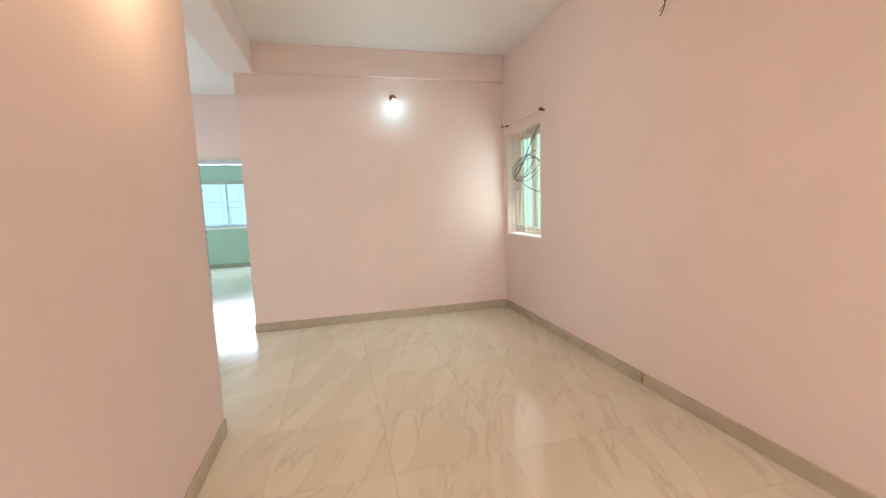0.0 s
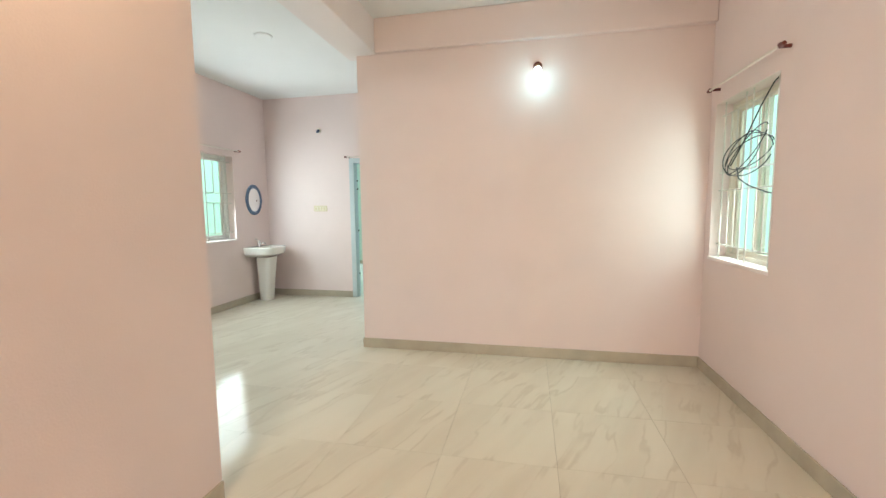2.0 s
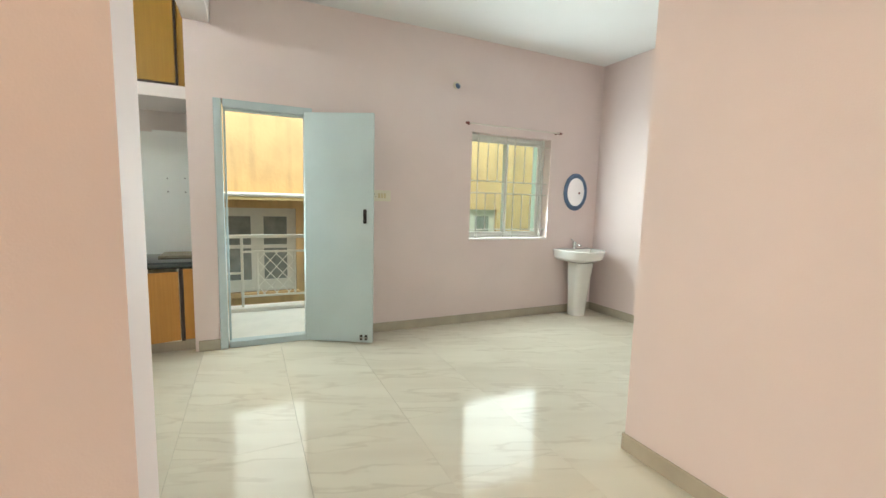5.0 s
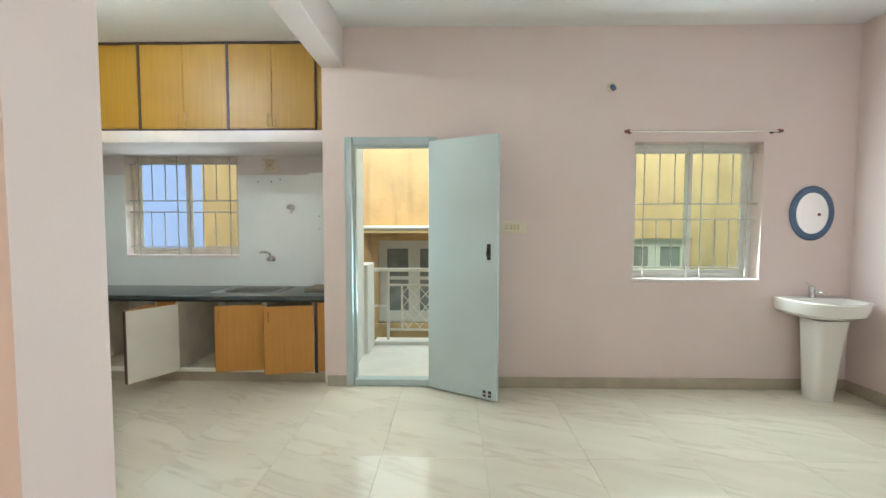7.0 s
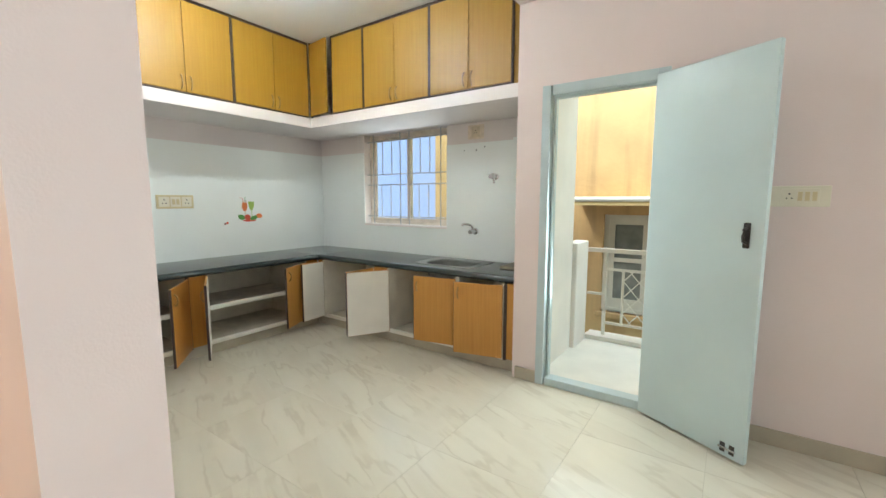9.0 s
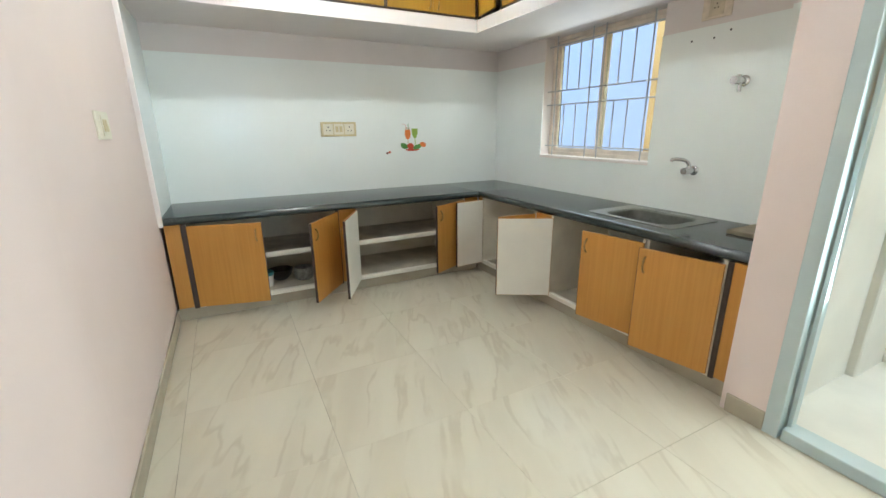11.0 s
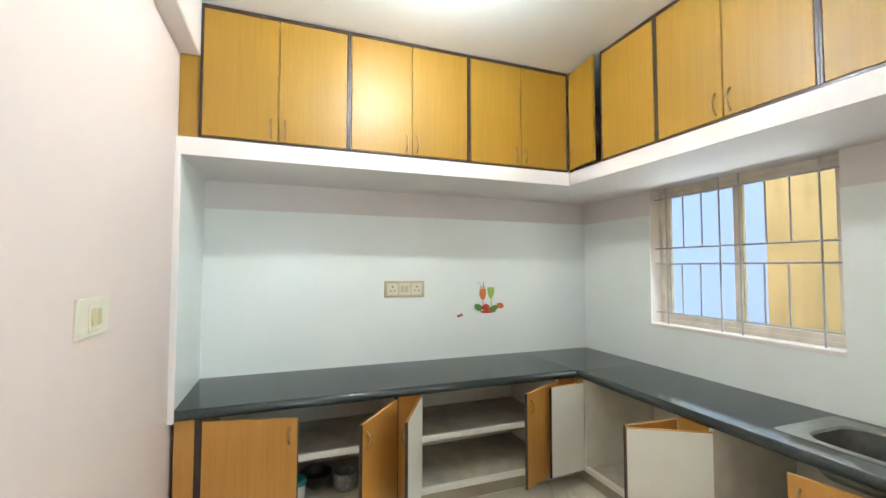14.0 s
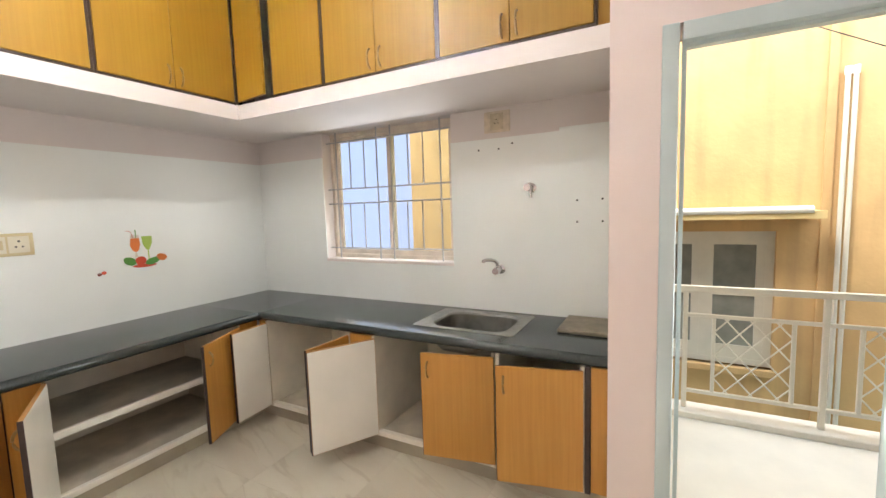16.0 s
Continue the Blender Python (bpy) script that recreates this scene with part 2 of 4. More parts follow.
TEAKLOW = veneer("orange_teak_veneer", (0.46, 0.205, 0.038), (0.55, 0.27, 0.056))
EDGE = mat("dark_brown_edge_strip", (0.045, 0.026, 0.022), 0.35, var=0.2, scale=20)
CREAM = mat("cream_laminate", (0.82, 0.78, 0.70), 0.35, var=0.04, scale=4, dirt=0.06)
DUSTY = mat("dusty_shelf_top", (0.52, 0.455, 0.36), 0.8, var=0.2, scale=6, dirt=0.25)
DULLIN = mat("dusty_cabinet_interior", (0.76, 0.70, 0.58), 0.7, var=0.10, scale=5, bump=0.06, dirt=0.2)
GRANITE = mat("black_granite", (0.035, 0.045, 0.045), 0.13, var=0.5, scale=260, spec=0.6)
STEEL = mat("brushed_steel", (0.30, 0.30, 0.28), 0.45, metal=1.0, var=0.12, scale=25, dirt=0.15)
CHROME = mat("worn_chrome", (0.62, 0.62, 0.62), 0.16, metal=1.0, var=0.1, scale=30)
DOORPAINT = mat("pale_blue_grey_enamel", (0.53, 0.62, 0.62), 0.34, var=0.04, scale=2.4, bump=0.05, bump_scale=35)
FRAMEPAINT = mat("grey_blue_frame_enamel", (0.50, 0.58, 0.59), 0.36, var=0.05, scale=4, bump=0.05, bump_scale=50)
BLACKISH = mat("oxidised_dark_metal", (0.05, 0.045, 0.04), 0.4, metal=0.6, var=0.3, scale=30)
ALU = mat("cream_aluminium", (0.68, 0.63, 0.53), 0.4, metal=0.1, var=0.05, scale=8)
ALUWHITE = mat("white_aluminium", (0.74, 0.74, 0.70), 0.4, var=0.04, scale=8)
ALUPINK = mat("paint_smeared_cream_frame", (0.70, 0.61, 0.52), 0.5, var=0.14, scale=9)
GRILLE = mat("pale_enamelled_iron", (0.62, 0.60, 0.55), 0.4, var=0.08, scale=15)
GRILLEK = mat("grey_enamelled_iron", (0.42, 0.42, 0.43), 0.4, var=0.1, scale=15)
GLASS = glass_mat("dusty_window_glass", (0.93, 0.97, 0.93), dust=0.010)
CERAMIC = mat("white_glazed_ceramic", (0.78, 0.76, 0.71), 0.08, var=0.02, scale=3, coat=0.3)
PLASTIC = mat("ivory_plastic", (0.62, 0.52, 0.31), 0.35, var=0.05, scale=12)
PLASTICW = mat("cream_switch_plastic", (0.74, 0.69, 0.56), 0.35, var=0.04, scale=12)
SMEAR = mat("paint_smeared_plastic", (0.66, 0.56, 0.45), 0.5, var=0.12, scale=25)
SMEARDARK = mat("dusty_yellowed_plastic", (0.56, 0.47, 0.34), 0.5, var=0.15, scale=30)
DARKHOLE = mat("black_socket_hole", (0.02, 0.02, 0.02), 0.6)
BLUEFRAME = mat("slate_blue_plastic", (0.085, 0.14, 0.24), 0.4, var=0.12, scale=14)
REDWOOD = mat("dark_red_plastic", (0.16, 0.035, 0.025), 0.4, var=0.2, scale=20)
BRASSY = mat("aged_brass", (0.35, 0.24, 0.11), 0.35, metal=0.9, var=0.15, scale=25)
RODMETAL = mat("cream_curtain_tube", (0.68, 0.62, 0.55), 0.35, var=0.05, scale=10)
OCHRE = mat("ochre_exterior_plaster", (0.64, 0.41, 0.185), 0.85, var=0.10, scale=2.5, bump=0.3, bump_scale=20, dirt=0.08, streak=0.3)
OCHREPALE = mat("pale_ochre_exterior_plaster", (0.72, 0.55, 0.26), 0.85, var=0.10, scale=1.5, bump=0.3, bump_scale=20, dirt=0.2)
EXTWHITE = mat("cream_white_exterior_paint", (0.78, 0.74, 0.66), 0.75, var=0.05, scale=3, bump=0.15, bump_scale=40)
RAILPAINT = mat("cream_white_enamelled_steel", (0.75, 0.70, 0.60), 0.4, var=0.05, scale=10)
DARKGLASS = mat("dusty_dark_window_glass", (0.24, 0.24, 0.21), 0.15, var=0.2, scale=6)
BALCFLOOR = mat("pale_balcony_tile", (0.74, 0.71, 0.64), 0.45, var=0.06, scale=4)
EARTH = mat("dusty_ground", (0.25, 0.21, 0.16), 0.95, var=0.25, scale=2)
MIRROR = mat("silvered_mirror", (0.85, 0.87, 0.87), 0.02, metal=1.0, var=0.0)
CABLE = mat("black_cable_sheath", (0.02, 0.02, 0.022), 0.45)
STONE = mat("brown_grey_stone_slab", (0.24, 0.20, 0.14), 0.5, var=0.25, scale=14, dirt=0.2)
TEAL = mat("teal_plastic", (0.05, 0.28, 0.30), 0.35)
PEWTER = mat("grey_crackled_pot", (0.26, 0.25, 0.22), 0.5, var=0.4, scale=40)
DECRED = mat("tomato_red_print", (0.55, 0.07, 0.03), 0.3)
DECORANGE = mat("orange_print", (0.70, 0.19, 0.04), 0.3)
DECPALE = mat("pale_print", (0.66, 0.60, 0.52), 0.3)
DECGREEN = mat("leaf_green_print", (0.09, 0.27, 0.05), 0.3)
DECLIME = mat("lime_green_print", (0.33, 0.48, 0.08), 0.3)
BULBGLOW = glow("lit_bulb_glass", (0.80, 0.98, 1.0), 4.5)
BULBKITCHEN = glow("bright_white_bulb_glass", (0.94, 0.985, 1.0), 480)
BULBWARM = glow("warm_lit_bulb_glass", (1.0, 0.8, 0.55), 5.0)

# ---------------------------------------------------------------- mesh helpers


def bm_box(bm, lo, hi):
    c = [(a + b) / 2 for a, b in zip(lo, hi)]
    s = [b - a for a, b in zip(lo, hi)]
    bmesh.ops.create_cube(bm, size=1, matrix=Matrix.Translation(c) @ Matrix.Diagonal((*s, 1)))
    return bm


def box(lo, hi, bevel=0.0, segs=2):
    bm = bm_box(bmesh.new(), lo, hi)
    if bevel:
        bmesh.ops.bevel(bm, geom=bm.edges[:], offset=bevel, segments=segs, profile=0.5, affect="EDGES")
    return bm


def boxes(items):
    bm = bmesh.new()
    for lo, hi in items:
        bm_box(bm, lo, hi)
    return bm


def cyl(bm, a, b, r, r2=None, n=16):
    a, b = Vector(a), Vector(b)
    d = b - a
    m = Matrix.Translation((a + b) / 2) @ d.to_track_quat("Z", "Y").to_matrix().to_4x4()
    bmesh.ops.create_cone(bm, cap_ends=True, segments=n, radius1=r, radius2=r if r2 is None else r2, depth=d.length, matrix=m)
    return bm


def rod(a, b, r, r2=None, n=16):
    return cyl(bmesh.new(), a, b, r, r2, n)


def lathe(profile, n=32):
    """A solid of revolution about z from (radius, z) pairs."""
    bm = bmesh.new()
    rings = []
    for r, z in profile:
        rings.append([bm.verts.new((r * math.cos(2 * math.pi * i / n), r * math.sin(2 * math.pi * i / n), z)) for i in range(n)])
    for a, b in zip(rings, rings[1:]):
        for i in range(n):
            bm.faces.new((a[i], a[(i + 1) % n], b[(i + 1) % n], b[i]))
    bm.faces.new(rings[0][::-1])
    bm.faces.new(rings[-1])
    return bm


def sweep(points, r, n=8):
    """A tube along points."""
    bm = bmesh.new()
    pts = [Vector(p) for p in points]
    rings = []
    for i, p in enumerate(pts):
        d = (pts[min(i + 1, len(pts) - 1)] - pts[max(i - 1, 0)]).normalized()
        q = d.to_track_quat("Z", "Y")
        rings.append([bm.verts.new(p + q @ Vector((r * math.cos(2 * math.pi * k / n), r * math.sin(2 * math.pi * k / n), 0))) for k in range(n)])
    for a, b in zip(rings, rings[1:]):
        for k in range(n):
            bm.faces.new((a[k], a[(k + 1) % n], b[(k + 1) % n], b[k]))
    bm.faces.new(rings[0][::-1])
    bm.faces.new(rings[-1])
    return bm


def shift(bm, m):
    bmesh.ops.transform(bm, matrix=m, verts=bm.verts[:])
    return bm


def obj(name, bm, material, smooth=False):
    bmesh.ops.recalc_face_normals(bm, faces=bm.faces[:])
    me = bpy.data.meshes.new(name)
    bm.to_mesh(me)
    bm.free()
    me.materials.append(material)
    if smooth:
        for p in me.polygons:
            p.use_smooth = True
        me.set_sharp_from_angle(angle=radians(35))
    return new(name, me)


def part(name, bm, material, parent, label="", smooth=False):
    """One mesh under a thing or a part, given in world coordinates relative to the top thing."""
    ob = obj(name, bm, material, smooth)
    ob.parent = parent
    if label:
        ob["label"] = label
    return ob


def thing(name, label, category, group="", at=(0, 0, 0), m=None):
    ob = new(name)
    ob.empty_display_size = 0.1
    ob.matrix_basis = m if m is not None else Matrix.Translation(at)
    return tagged(ob, label, category, group)


def struct(name, bm, material, label="", category="wall"):
    return tagged(obj(name, bm, material), label, category, kind="structure")


def struct_group(name, label, category):
    ob = new(name)
    ob.empty_display_size = 0.1
    return tagged(ob, label, category, kind="structure")


# ---------------------------------------------------------------- large structure
CEIL, KCEIL = 2.98, 2.885
YS = -2.2                                       # south end of the living room
FY, FX = 0.17, -3.10                            # fronts of the base cabinets
DOOR1 = (2.662, 3.43, 2.095)
WIN1 = (5.05, 6.09, 0.925, 2.05)
WINK = (0.268, 1.415, 1.065, 2.058)
WINE = (3.81, 4.63, 0.93, 2.07)
WINB = (-2.83, -1.35, 0.90, 1.98)
DOOR2 = (-1.69, -0.76, 2.06)


def wall_x(name, x0, x1, y0, y1, z1, holes, material, label):
    """A wall along y with openings (y0, y1, z0, z1)."""
    items, y = [], y0
    for a, b, c, d in sorted(holes):
        items.append(((x0, y, 0), (x1, a, z1)))
        if c > 0:
            items.append(((x0, a, 0), (x1, b, c)))
        if d < z1:
            items.append(((x0, a, d), (x1, b, z1)))
        y = b
    items.append(((x0, y, 0), (x1, y1, z1)))
    return struct(name, boxes(items), material, label)


def wall_y(name, y0, y1, x0, x1, z1, holes, material, label):
    items, x = [], x0
    for a, b, c, d in sorted(holes):
        items.append(((x, y0, 0), (a, y1, z1)))
        if c > 0:
            items.append(((a, y0, 0), (b, y1, c)))
        if d < z1:
            items.append(((a, y0, d), (b, y1, z1)))
        x = b
    items.append(((x, y0, 0), (x1, y1, z1)))
    return struct(name, boxes(items), material, label)


wall_x("wall_west", XW - 0.2, XW, 2.476, YN + 0.2, CEIL, [(DOOR1[0], DOOR1[1], 0, DOOR1[2]), WIN1], PINK, "pink painted wall with balcony door and window")
struct("wall_kitchen_north", boxes([((KW - 0.2, 2.476, 0), (XW - 0.2, 2.63, CEIL))]), EXTWHITE, "white painted outer wall beside the balcony")
wall_x("wall_kitchen_west", KW - 0.2, KW, KS, 2.476, CEIL, [WINK], KPAINT, "kitchen wall with a barred window over the counter")
struct("wall_kitchen_south", boxes([((KW - 0.2, KS - 0.2, 0), (KE, KS, CEIL))]), KPAINT, "kitchen wall behind the counter")
struct("wall_kitchen_east", boxes([((KE, YS, 0), (-0.455, 2.09, CEIL)), ((-0.70, 2.09, 0), (-0.455, 2.616, CEIL))]), PINK, "pink painted wall between kitchen and living room")
wall_x("wall_east", XE, XE + 0.19, YS, YN + 0.2, CEIL, [WINE], PINK, "pink painted living room wall with a window")
struct("wall_living_north", boxes([((-0.63, YB, 0), (XE, YB + 0.15, CEIL)), ((-0.63, YB + 0.15, 0), (-0.48, YN, CEIL))]), PINK, "pink painted wall with a lit bulb")
wall_y("wall_north", YN, YN + 0.2, XW, -0.48, CEIL, [(DOOR2[0], DOOR2[1], 0, DOOR2[2])], PINK, "pink painted wall with a bedroom doorway")
# opening added out of view so the south fill lamp reaches the room
wall_y("wall_south", YS - 0.2, YS, -0.455, XE, CEIL, [(0.1, 1.7, 0.6, 2.3)], PINK, "plain pink wall closing the living room, with an added unseen opening")

# unseen dark skins added on the outer walls to cut bounced light
GREY = mat("dark_bounce_skin", (0.16, 0.155, 0.145), 0.9, var=0.15, scale=2, bump=0.2, bump_scale=25)
wall_x("bounce_skin_west", XW - 0.215, XW - 0.2, 2.63, YN + 0.2, CEIL, [(DOOR1[0], DOOR1[1], 0, DOOR1[2]), WIN1], GREY, "added unseen dark grey skin that cuts bounced light outdoors")
wall_x("bounce_skin_kitchen", KW - 0.215, KW - 0.2, KS - 0.2, 2.54, CEIL, [WINK], GREY, "added unseen dark grey skin that cuts bounced light outdoors")
wall_x("bounce_skin_east", XE + 0.19, XE + 0.205, YS, YN, CEIL, [WINE], GREY, "added unseen dark grey skin that cuts bounced light outdoors")

wall_y("wall_bedroom_north", 10.4, 10.6, -3.6, 1.2, CEIL, [WINB], GREENW, "pale green bedroom wall with a window")
struct("wall_bedroom_west", boxes([((-3.6, YN + 0.2, 0), (-3.4, 10.4, CEIL))]), GREENW, "pale green bedroom wall")
struct("wall_bedroom_east", boxes([((1.0, YN + 0.2, 0), (1.2, 10.4, CEIL))]), GREENW, "pale green bedroom wall")
wall_y("wall_bedroom_south", YN + 0.2, YN + 0.21, -3.4, 1.0, CEIL, [(DOOR2[0], DOOR2[1], 0, DOOR2[2])], GREENW, "pale green bedroom side of the doorway wall")
struct("ceiling", box((-4.0, YS - 0.2, CEIL), (XE + 0.2, 10.6, CEIL + 0.15)), WHITE, "white painted ceiling", "ceiling")
struct("ceiling_kitchen", box((KW, KS, KCEIL), (-0.735, 2.47, CEIL)), WHITE, "white painted kitchen ceiling", "ceiling")

struct("beam_dining", box((XW, 2.47, 2.66), (-0.735, 2.66, CEIL), 0.006, 1), LOFT, "pale pink plastered ceiling beam", "beam")
struct("beam_kitchen", box((-0.735, KS, 2.60), (-0.44, 2.66, CEIL), 0.006, 1), LOFT, "pale pink plastered ceiling beam over the wall", "beam")
struct("beam_living", box((-0.735, 2.66, 2.69), (-0.44, YB + 0.1, CEIL), 0.006, 1), LOFT, "pale pink plastered ceiling beam", "beam")
struct("beam_bulb_wall", box((-0.44, 4.67, 2.69), (XE, YB, CEIL), 0.006, 1), PINK, "pink plastered beam above the bulb", "beam")
struct("ceiling_fan_plate", shift(lathe([(0.085, 0), (0.085, -0.006), (0.07, -0.012)]), pose(-1.6, 4.78, CEIL)), WHITE, "white painted round fan hook cover", "trim")

# skirting, in runs along the walls
SK = 0.092


def skirt(name, lo, hi):
    return struct(name, box(lo, hi, 0.003, 1), SKIRT, "beige marble tile skirting", "baseboard")


skirt("baseboard_west", (XW, DOOR1[1], 0.0), (XW + 0.012, YN, SK))
skirt("baseboard_west_stub", (XW, 2.50, 0.0), (XW + 0.012, DOOR1[0], SK))
skirt("baseboard_north", (XW + 0.012, YN - 0.012, 0), (DOOR2[0], YN, SK))
skirt("baseboard_north_end", (DOOR2[1], YN - 0.012, 0), (-0.63, YN, SK))
skirt("baseboard_passage", (-0.642, YB - 0.012, 0), (-0.63, YN - 0.012, SK))
skirt("baseboard_living_north", (-0.63, YB - 0.012, 0), (XE - 0.012, YB, SK))
skirt("baseboard_east", (XE - 0.012, YS, 0), (XE, YB - 0.0, SK))
skirt("baseboard_living_west", (-0.455, YS, 0), (-0.443, 2.616, SK))
skirt("baseboard_kitchen_east", (KE - 0.012, 0.13, 0), (KE, 2.085, SK))
skirt("baseboard_bedroom", (-3.4, 10.388, 0), (1.0, 10.4, SK))

# kitchen loft slab, an L of concrete
struct("loft_slab", boxes([((KW, KS, 2.058), (KE, 0.197, 2.152)), ((KW, 0.197, 2.058), (XW - 0.002, 2.476, 2.152))]), LOFT, "pinkish white concrete loft slab", "slab")

# glossy tile dado above the counter, with its upper edge at door-head level
DADO = 1.868
struct("wall_tiles_south", boxes([((KW + 0.008, KS, 0.70), (KE - 0.008, KS + 0.008, DADO))]), WALLTILE, "glossy white tiles above the counter", "tiles")
struct("wall_tiles_west", boxes([((KW, KS, 0.70), (KW + 0.008, WINK[0], DADO)), ((KW, WINK[0], 0.70), (KW + 0.008, WINK[1], WINK[2] - 0.002)), ((KW, WINK[1], 0.70), (KW + 0.008, 2.13, DADO)), ((KW, 2.13, 0.70), (KW + 0.008, 2.476, DADO + 0.02))]), WALLTILE, "glossy white tiles round the kitchen window", "tiles")
struct("wall_tiles_east", boxes([((KE - 0.02, KS + 0.008, 0.70), (KE, 0.20, 2.058))]), WALLTILE, "glossy white tile panel at the counter end", "tiles")
struct("wall_tiles_edge", box((KE - 0.028, 0.20, 0.70), (KE + 0.001, 0.215, 2.06), 0.004, 2), LOFT, "painted edge of the tile panel", "trim")

# ---------------------------------------------------------------- windows


def window(name, axis, at, into, a0, a1, z0, z1, frame_mat, glass, grille_mat, label, bars=True, sill=True, depth=0.115, swap=False):
    """A two-leaf sliding window in an opening. axis 'x': the wall runs along y at x = at, and the room lies on the side away from into."""
    w = struct_group(name, label, "window")

    def P(d, a, z):
        return (at + into * d, a, z) if axis == "x" else (a, at + into * d, z)

    def B(d0, d1, b0, b1, c0, c1, bev=0.0):
        p, q = P(d0, b0, c0), P(d1, b1, c1)
        return box([min(u, v) for u, v in zip(p, q)], [max(u, v) for u, v in zip(p, q)], bev, 1)

    mid, t = (a0 + a1) / 2, 0.032
    d = depth
    part("frame_bottom", B(d, d + 0.065, a0, a1, z0, z0 + t, 0.003), frame_mat, w)
    part("frame_top", B(d, d + 0.065, a0, a1, z1 - t, z1, 0.003), frame_mat, w)
    part("frame_jamb", B(d, d + 0.065, a0, a0 + t, z0 + t, z1 - t, 0.003), frame_mat, w)
    part("frame_jamb", B(d, d + 0.065, a1 - t, a1, z0 + t, z1 - t, 0.003), frame_mat, w)
    leaves = ((a0 + t, mid + 0.02, 0.008), (mid - 0.02, a1 - t, 0.034))
    for k, (b0, b1, off) in enumerate(leaves):
        if swap:
            off = leaves[1 - k][2]
        s = 0.034
        leaf = part("sash", boxes_raw([
            (P(d + off, b0, z0 + t), P(d + off + 0.022, b1, z0 + t + s)),
            (P(d + off, b0, z1 - t - s), P(d + off + 0.022, b1, z1 - t)),
            (P(d + off, b0, z0 + t + s), P(d + off + 0.022, b0 + s, z1 - t - s)),
            (P(d + off, b1 - s, z0 + t + s), P(d + off + 0.022, b1, z1 - t - s))]), frame_mat, w)
        pane = part("pane", B(d + off + 0.009, d + off + 0.013, b0 + s, b1 - s, z0 + t + s, z1 - t - s), glass, leaf, "clear glass pane")
        pane.visible_shadow = False
    if bars:
        dg, r = 0.048, 0.0055
        H = z1 - z0
        rows = [z0 + H * f for f in (0.085, 0.44, 0.555, 0.925)]
        for z in rows:
            part("grille_bar", rod(P(dg, a0 - 0.012, z), P(dg, a1 + 0.012, z), r, n=8), grille_mat, w)
        L = a1 - a0
        for f in (0.095, 0.44, 0.55, 0.91):
            part("grille_bar", rod(P(dg - 0.011, a0 + L * f, z0 - 0.01), P(dg - 0.011, a0 + L * f, z1 + 0.01), r, n=8), grille_mat, w)
        for f in (0.215, 0.335, 0.68, 0.79):
            part("grille_bar", rod(P(dg - 0.011, a0 + L * f, rows[2]), P(dg - 0.011, a0 + L * f, rows[3]), r * 0.9, n=8), grille_mat, w)
            part("grille_bar", rod(P(dg - 0.011, a0 + L * (f - 0.015), rows[0]), P(dg - 0.011, a0 + L * (f - 0.015), rows[1]), r * 0.9, n=8), grille_mat, w)
    if sill:
        part("window_sill", B(-0.012, depth, a0 - 0.004, a1 + 0.004, z0 - 0.022, z0 + 0.003, 0.004), LOFT, w, "white painted sill")
    return w


def boxes_raw(pairs):
    bm = bmesh.new()
    for p, q in pairs:
        bm_box(bm, [min(u, v) for u, v in zip(p, q)], [max(u, v) for u, v in zip(p, q)])
    return bm


window("window_1", "x", XW, -1, *WIN1, ALUWHITE, GLASS, GRILLE, "white sliding window with iron bars over the dining side")
window("window_2", "x", KW, -1, *WINK, ALUPINK, GLASS, GRILLEK, "cream sliding kitchen window with iron bars", swap=True, depth=0.09)
window("window_3", "x", XE, 1, *WINE, ALU, GLASS, GRILLE, "cream sliding living room window with iron bars", depth=0.112)
window("window_4", "y", 10.4, 1, *WINB, ALUWHITE, GLASS, GRILLE, "white sliding bedroom window with bars")

# ---------------------------------------------------------------- balcony door and bedroom doorway
d1 = struct_group("door_1", "pale blue-grey painted balcony door standing open", "door")
y0, y1, zt = DOOR1
part("jamb", box((XW - 0.085, y0, 0), (XW + 0.012, y0 + 0.058, zt), 0.004), FRAMEPAINT, d1)
part("jamb", box((XW - 0.085, y1 - 0.068, 0), (XW + 0.012, y1, zt), 0.004), FRAMEPAINT, d1)
part("head", box((XW - 0.085, y0 + 0.068, zt - 0.066), (XW + 0.010, y1 - 0.068, zt), 0.004), FRAMEPAINT, d1)
part("threshold", box((XW - 0.085, y0 + 0.068, 0), (XW + 0.008, y1 - 0.068, 0.058), 0.006), FRAMEPAINT, d1)
part("rebate", boxes([((XW - 0.075, y0 + 0.068, 0.058), (XW - 0.035, y0 + 0.083, zt - 0.066)), ((XW - 0.075, y0 + 0.083, zt - 0.081), (XW - 0.035, y1 - 0.068, zt - 0.066))]), FRAMEPAINT, d1)
hinge = Vector((XW + 0.024, 3.368, 0))
free = Vector((-2.733, 3.906, 0))
along = (free - hinge).normalized()
LW = (free - hinge).length
LEAF = Matrix(((along.x, -along.y, 0, hinge.x), (along.y, along.x, 0, hinge.y), (0, 0, 1, 0), (0, 0, 0, 1)))
leaf = part("leaf", shift(box((0, -0.016, 0.012), (LW, 0.016, 2.052), 0.003, 2), LEAF), DOORPAINT, d1)
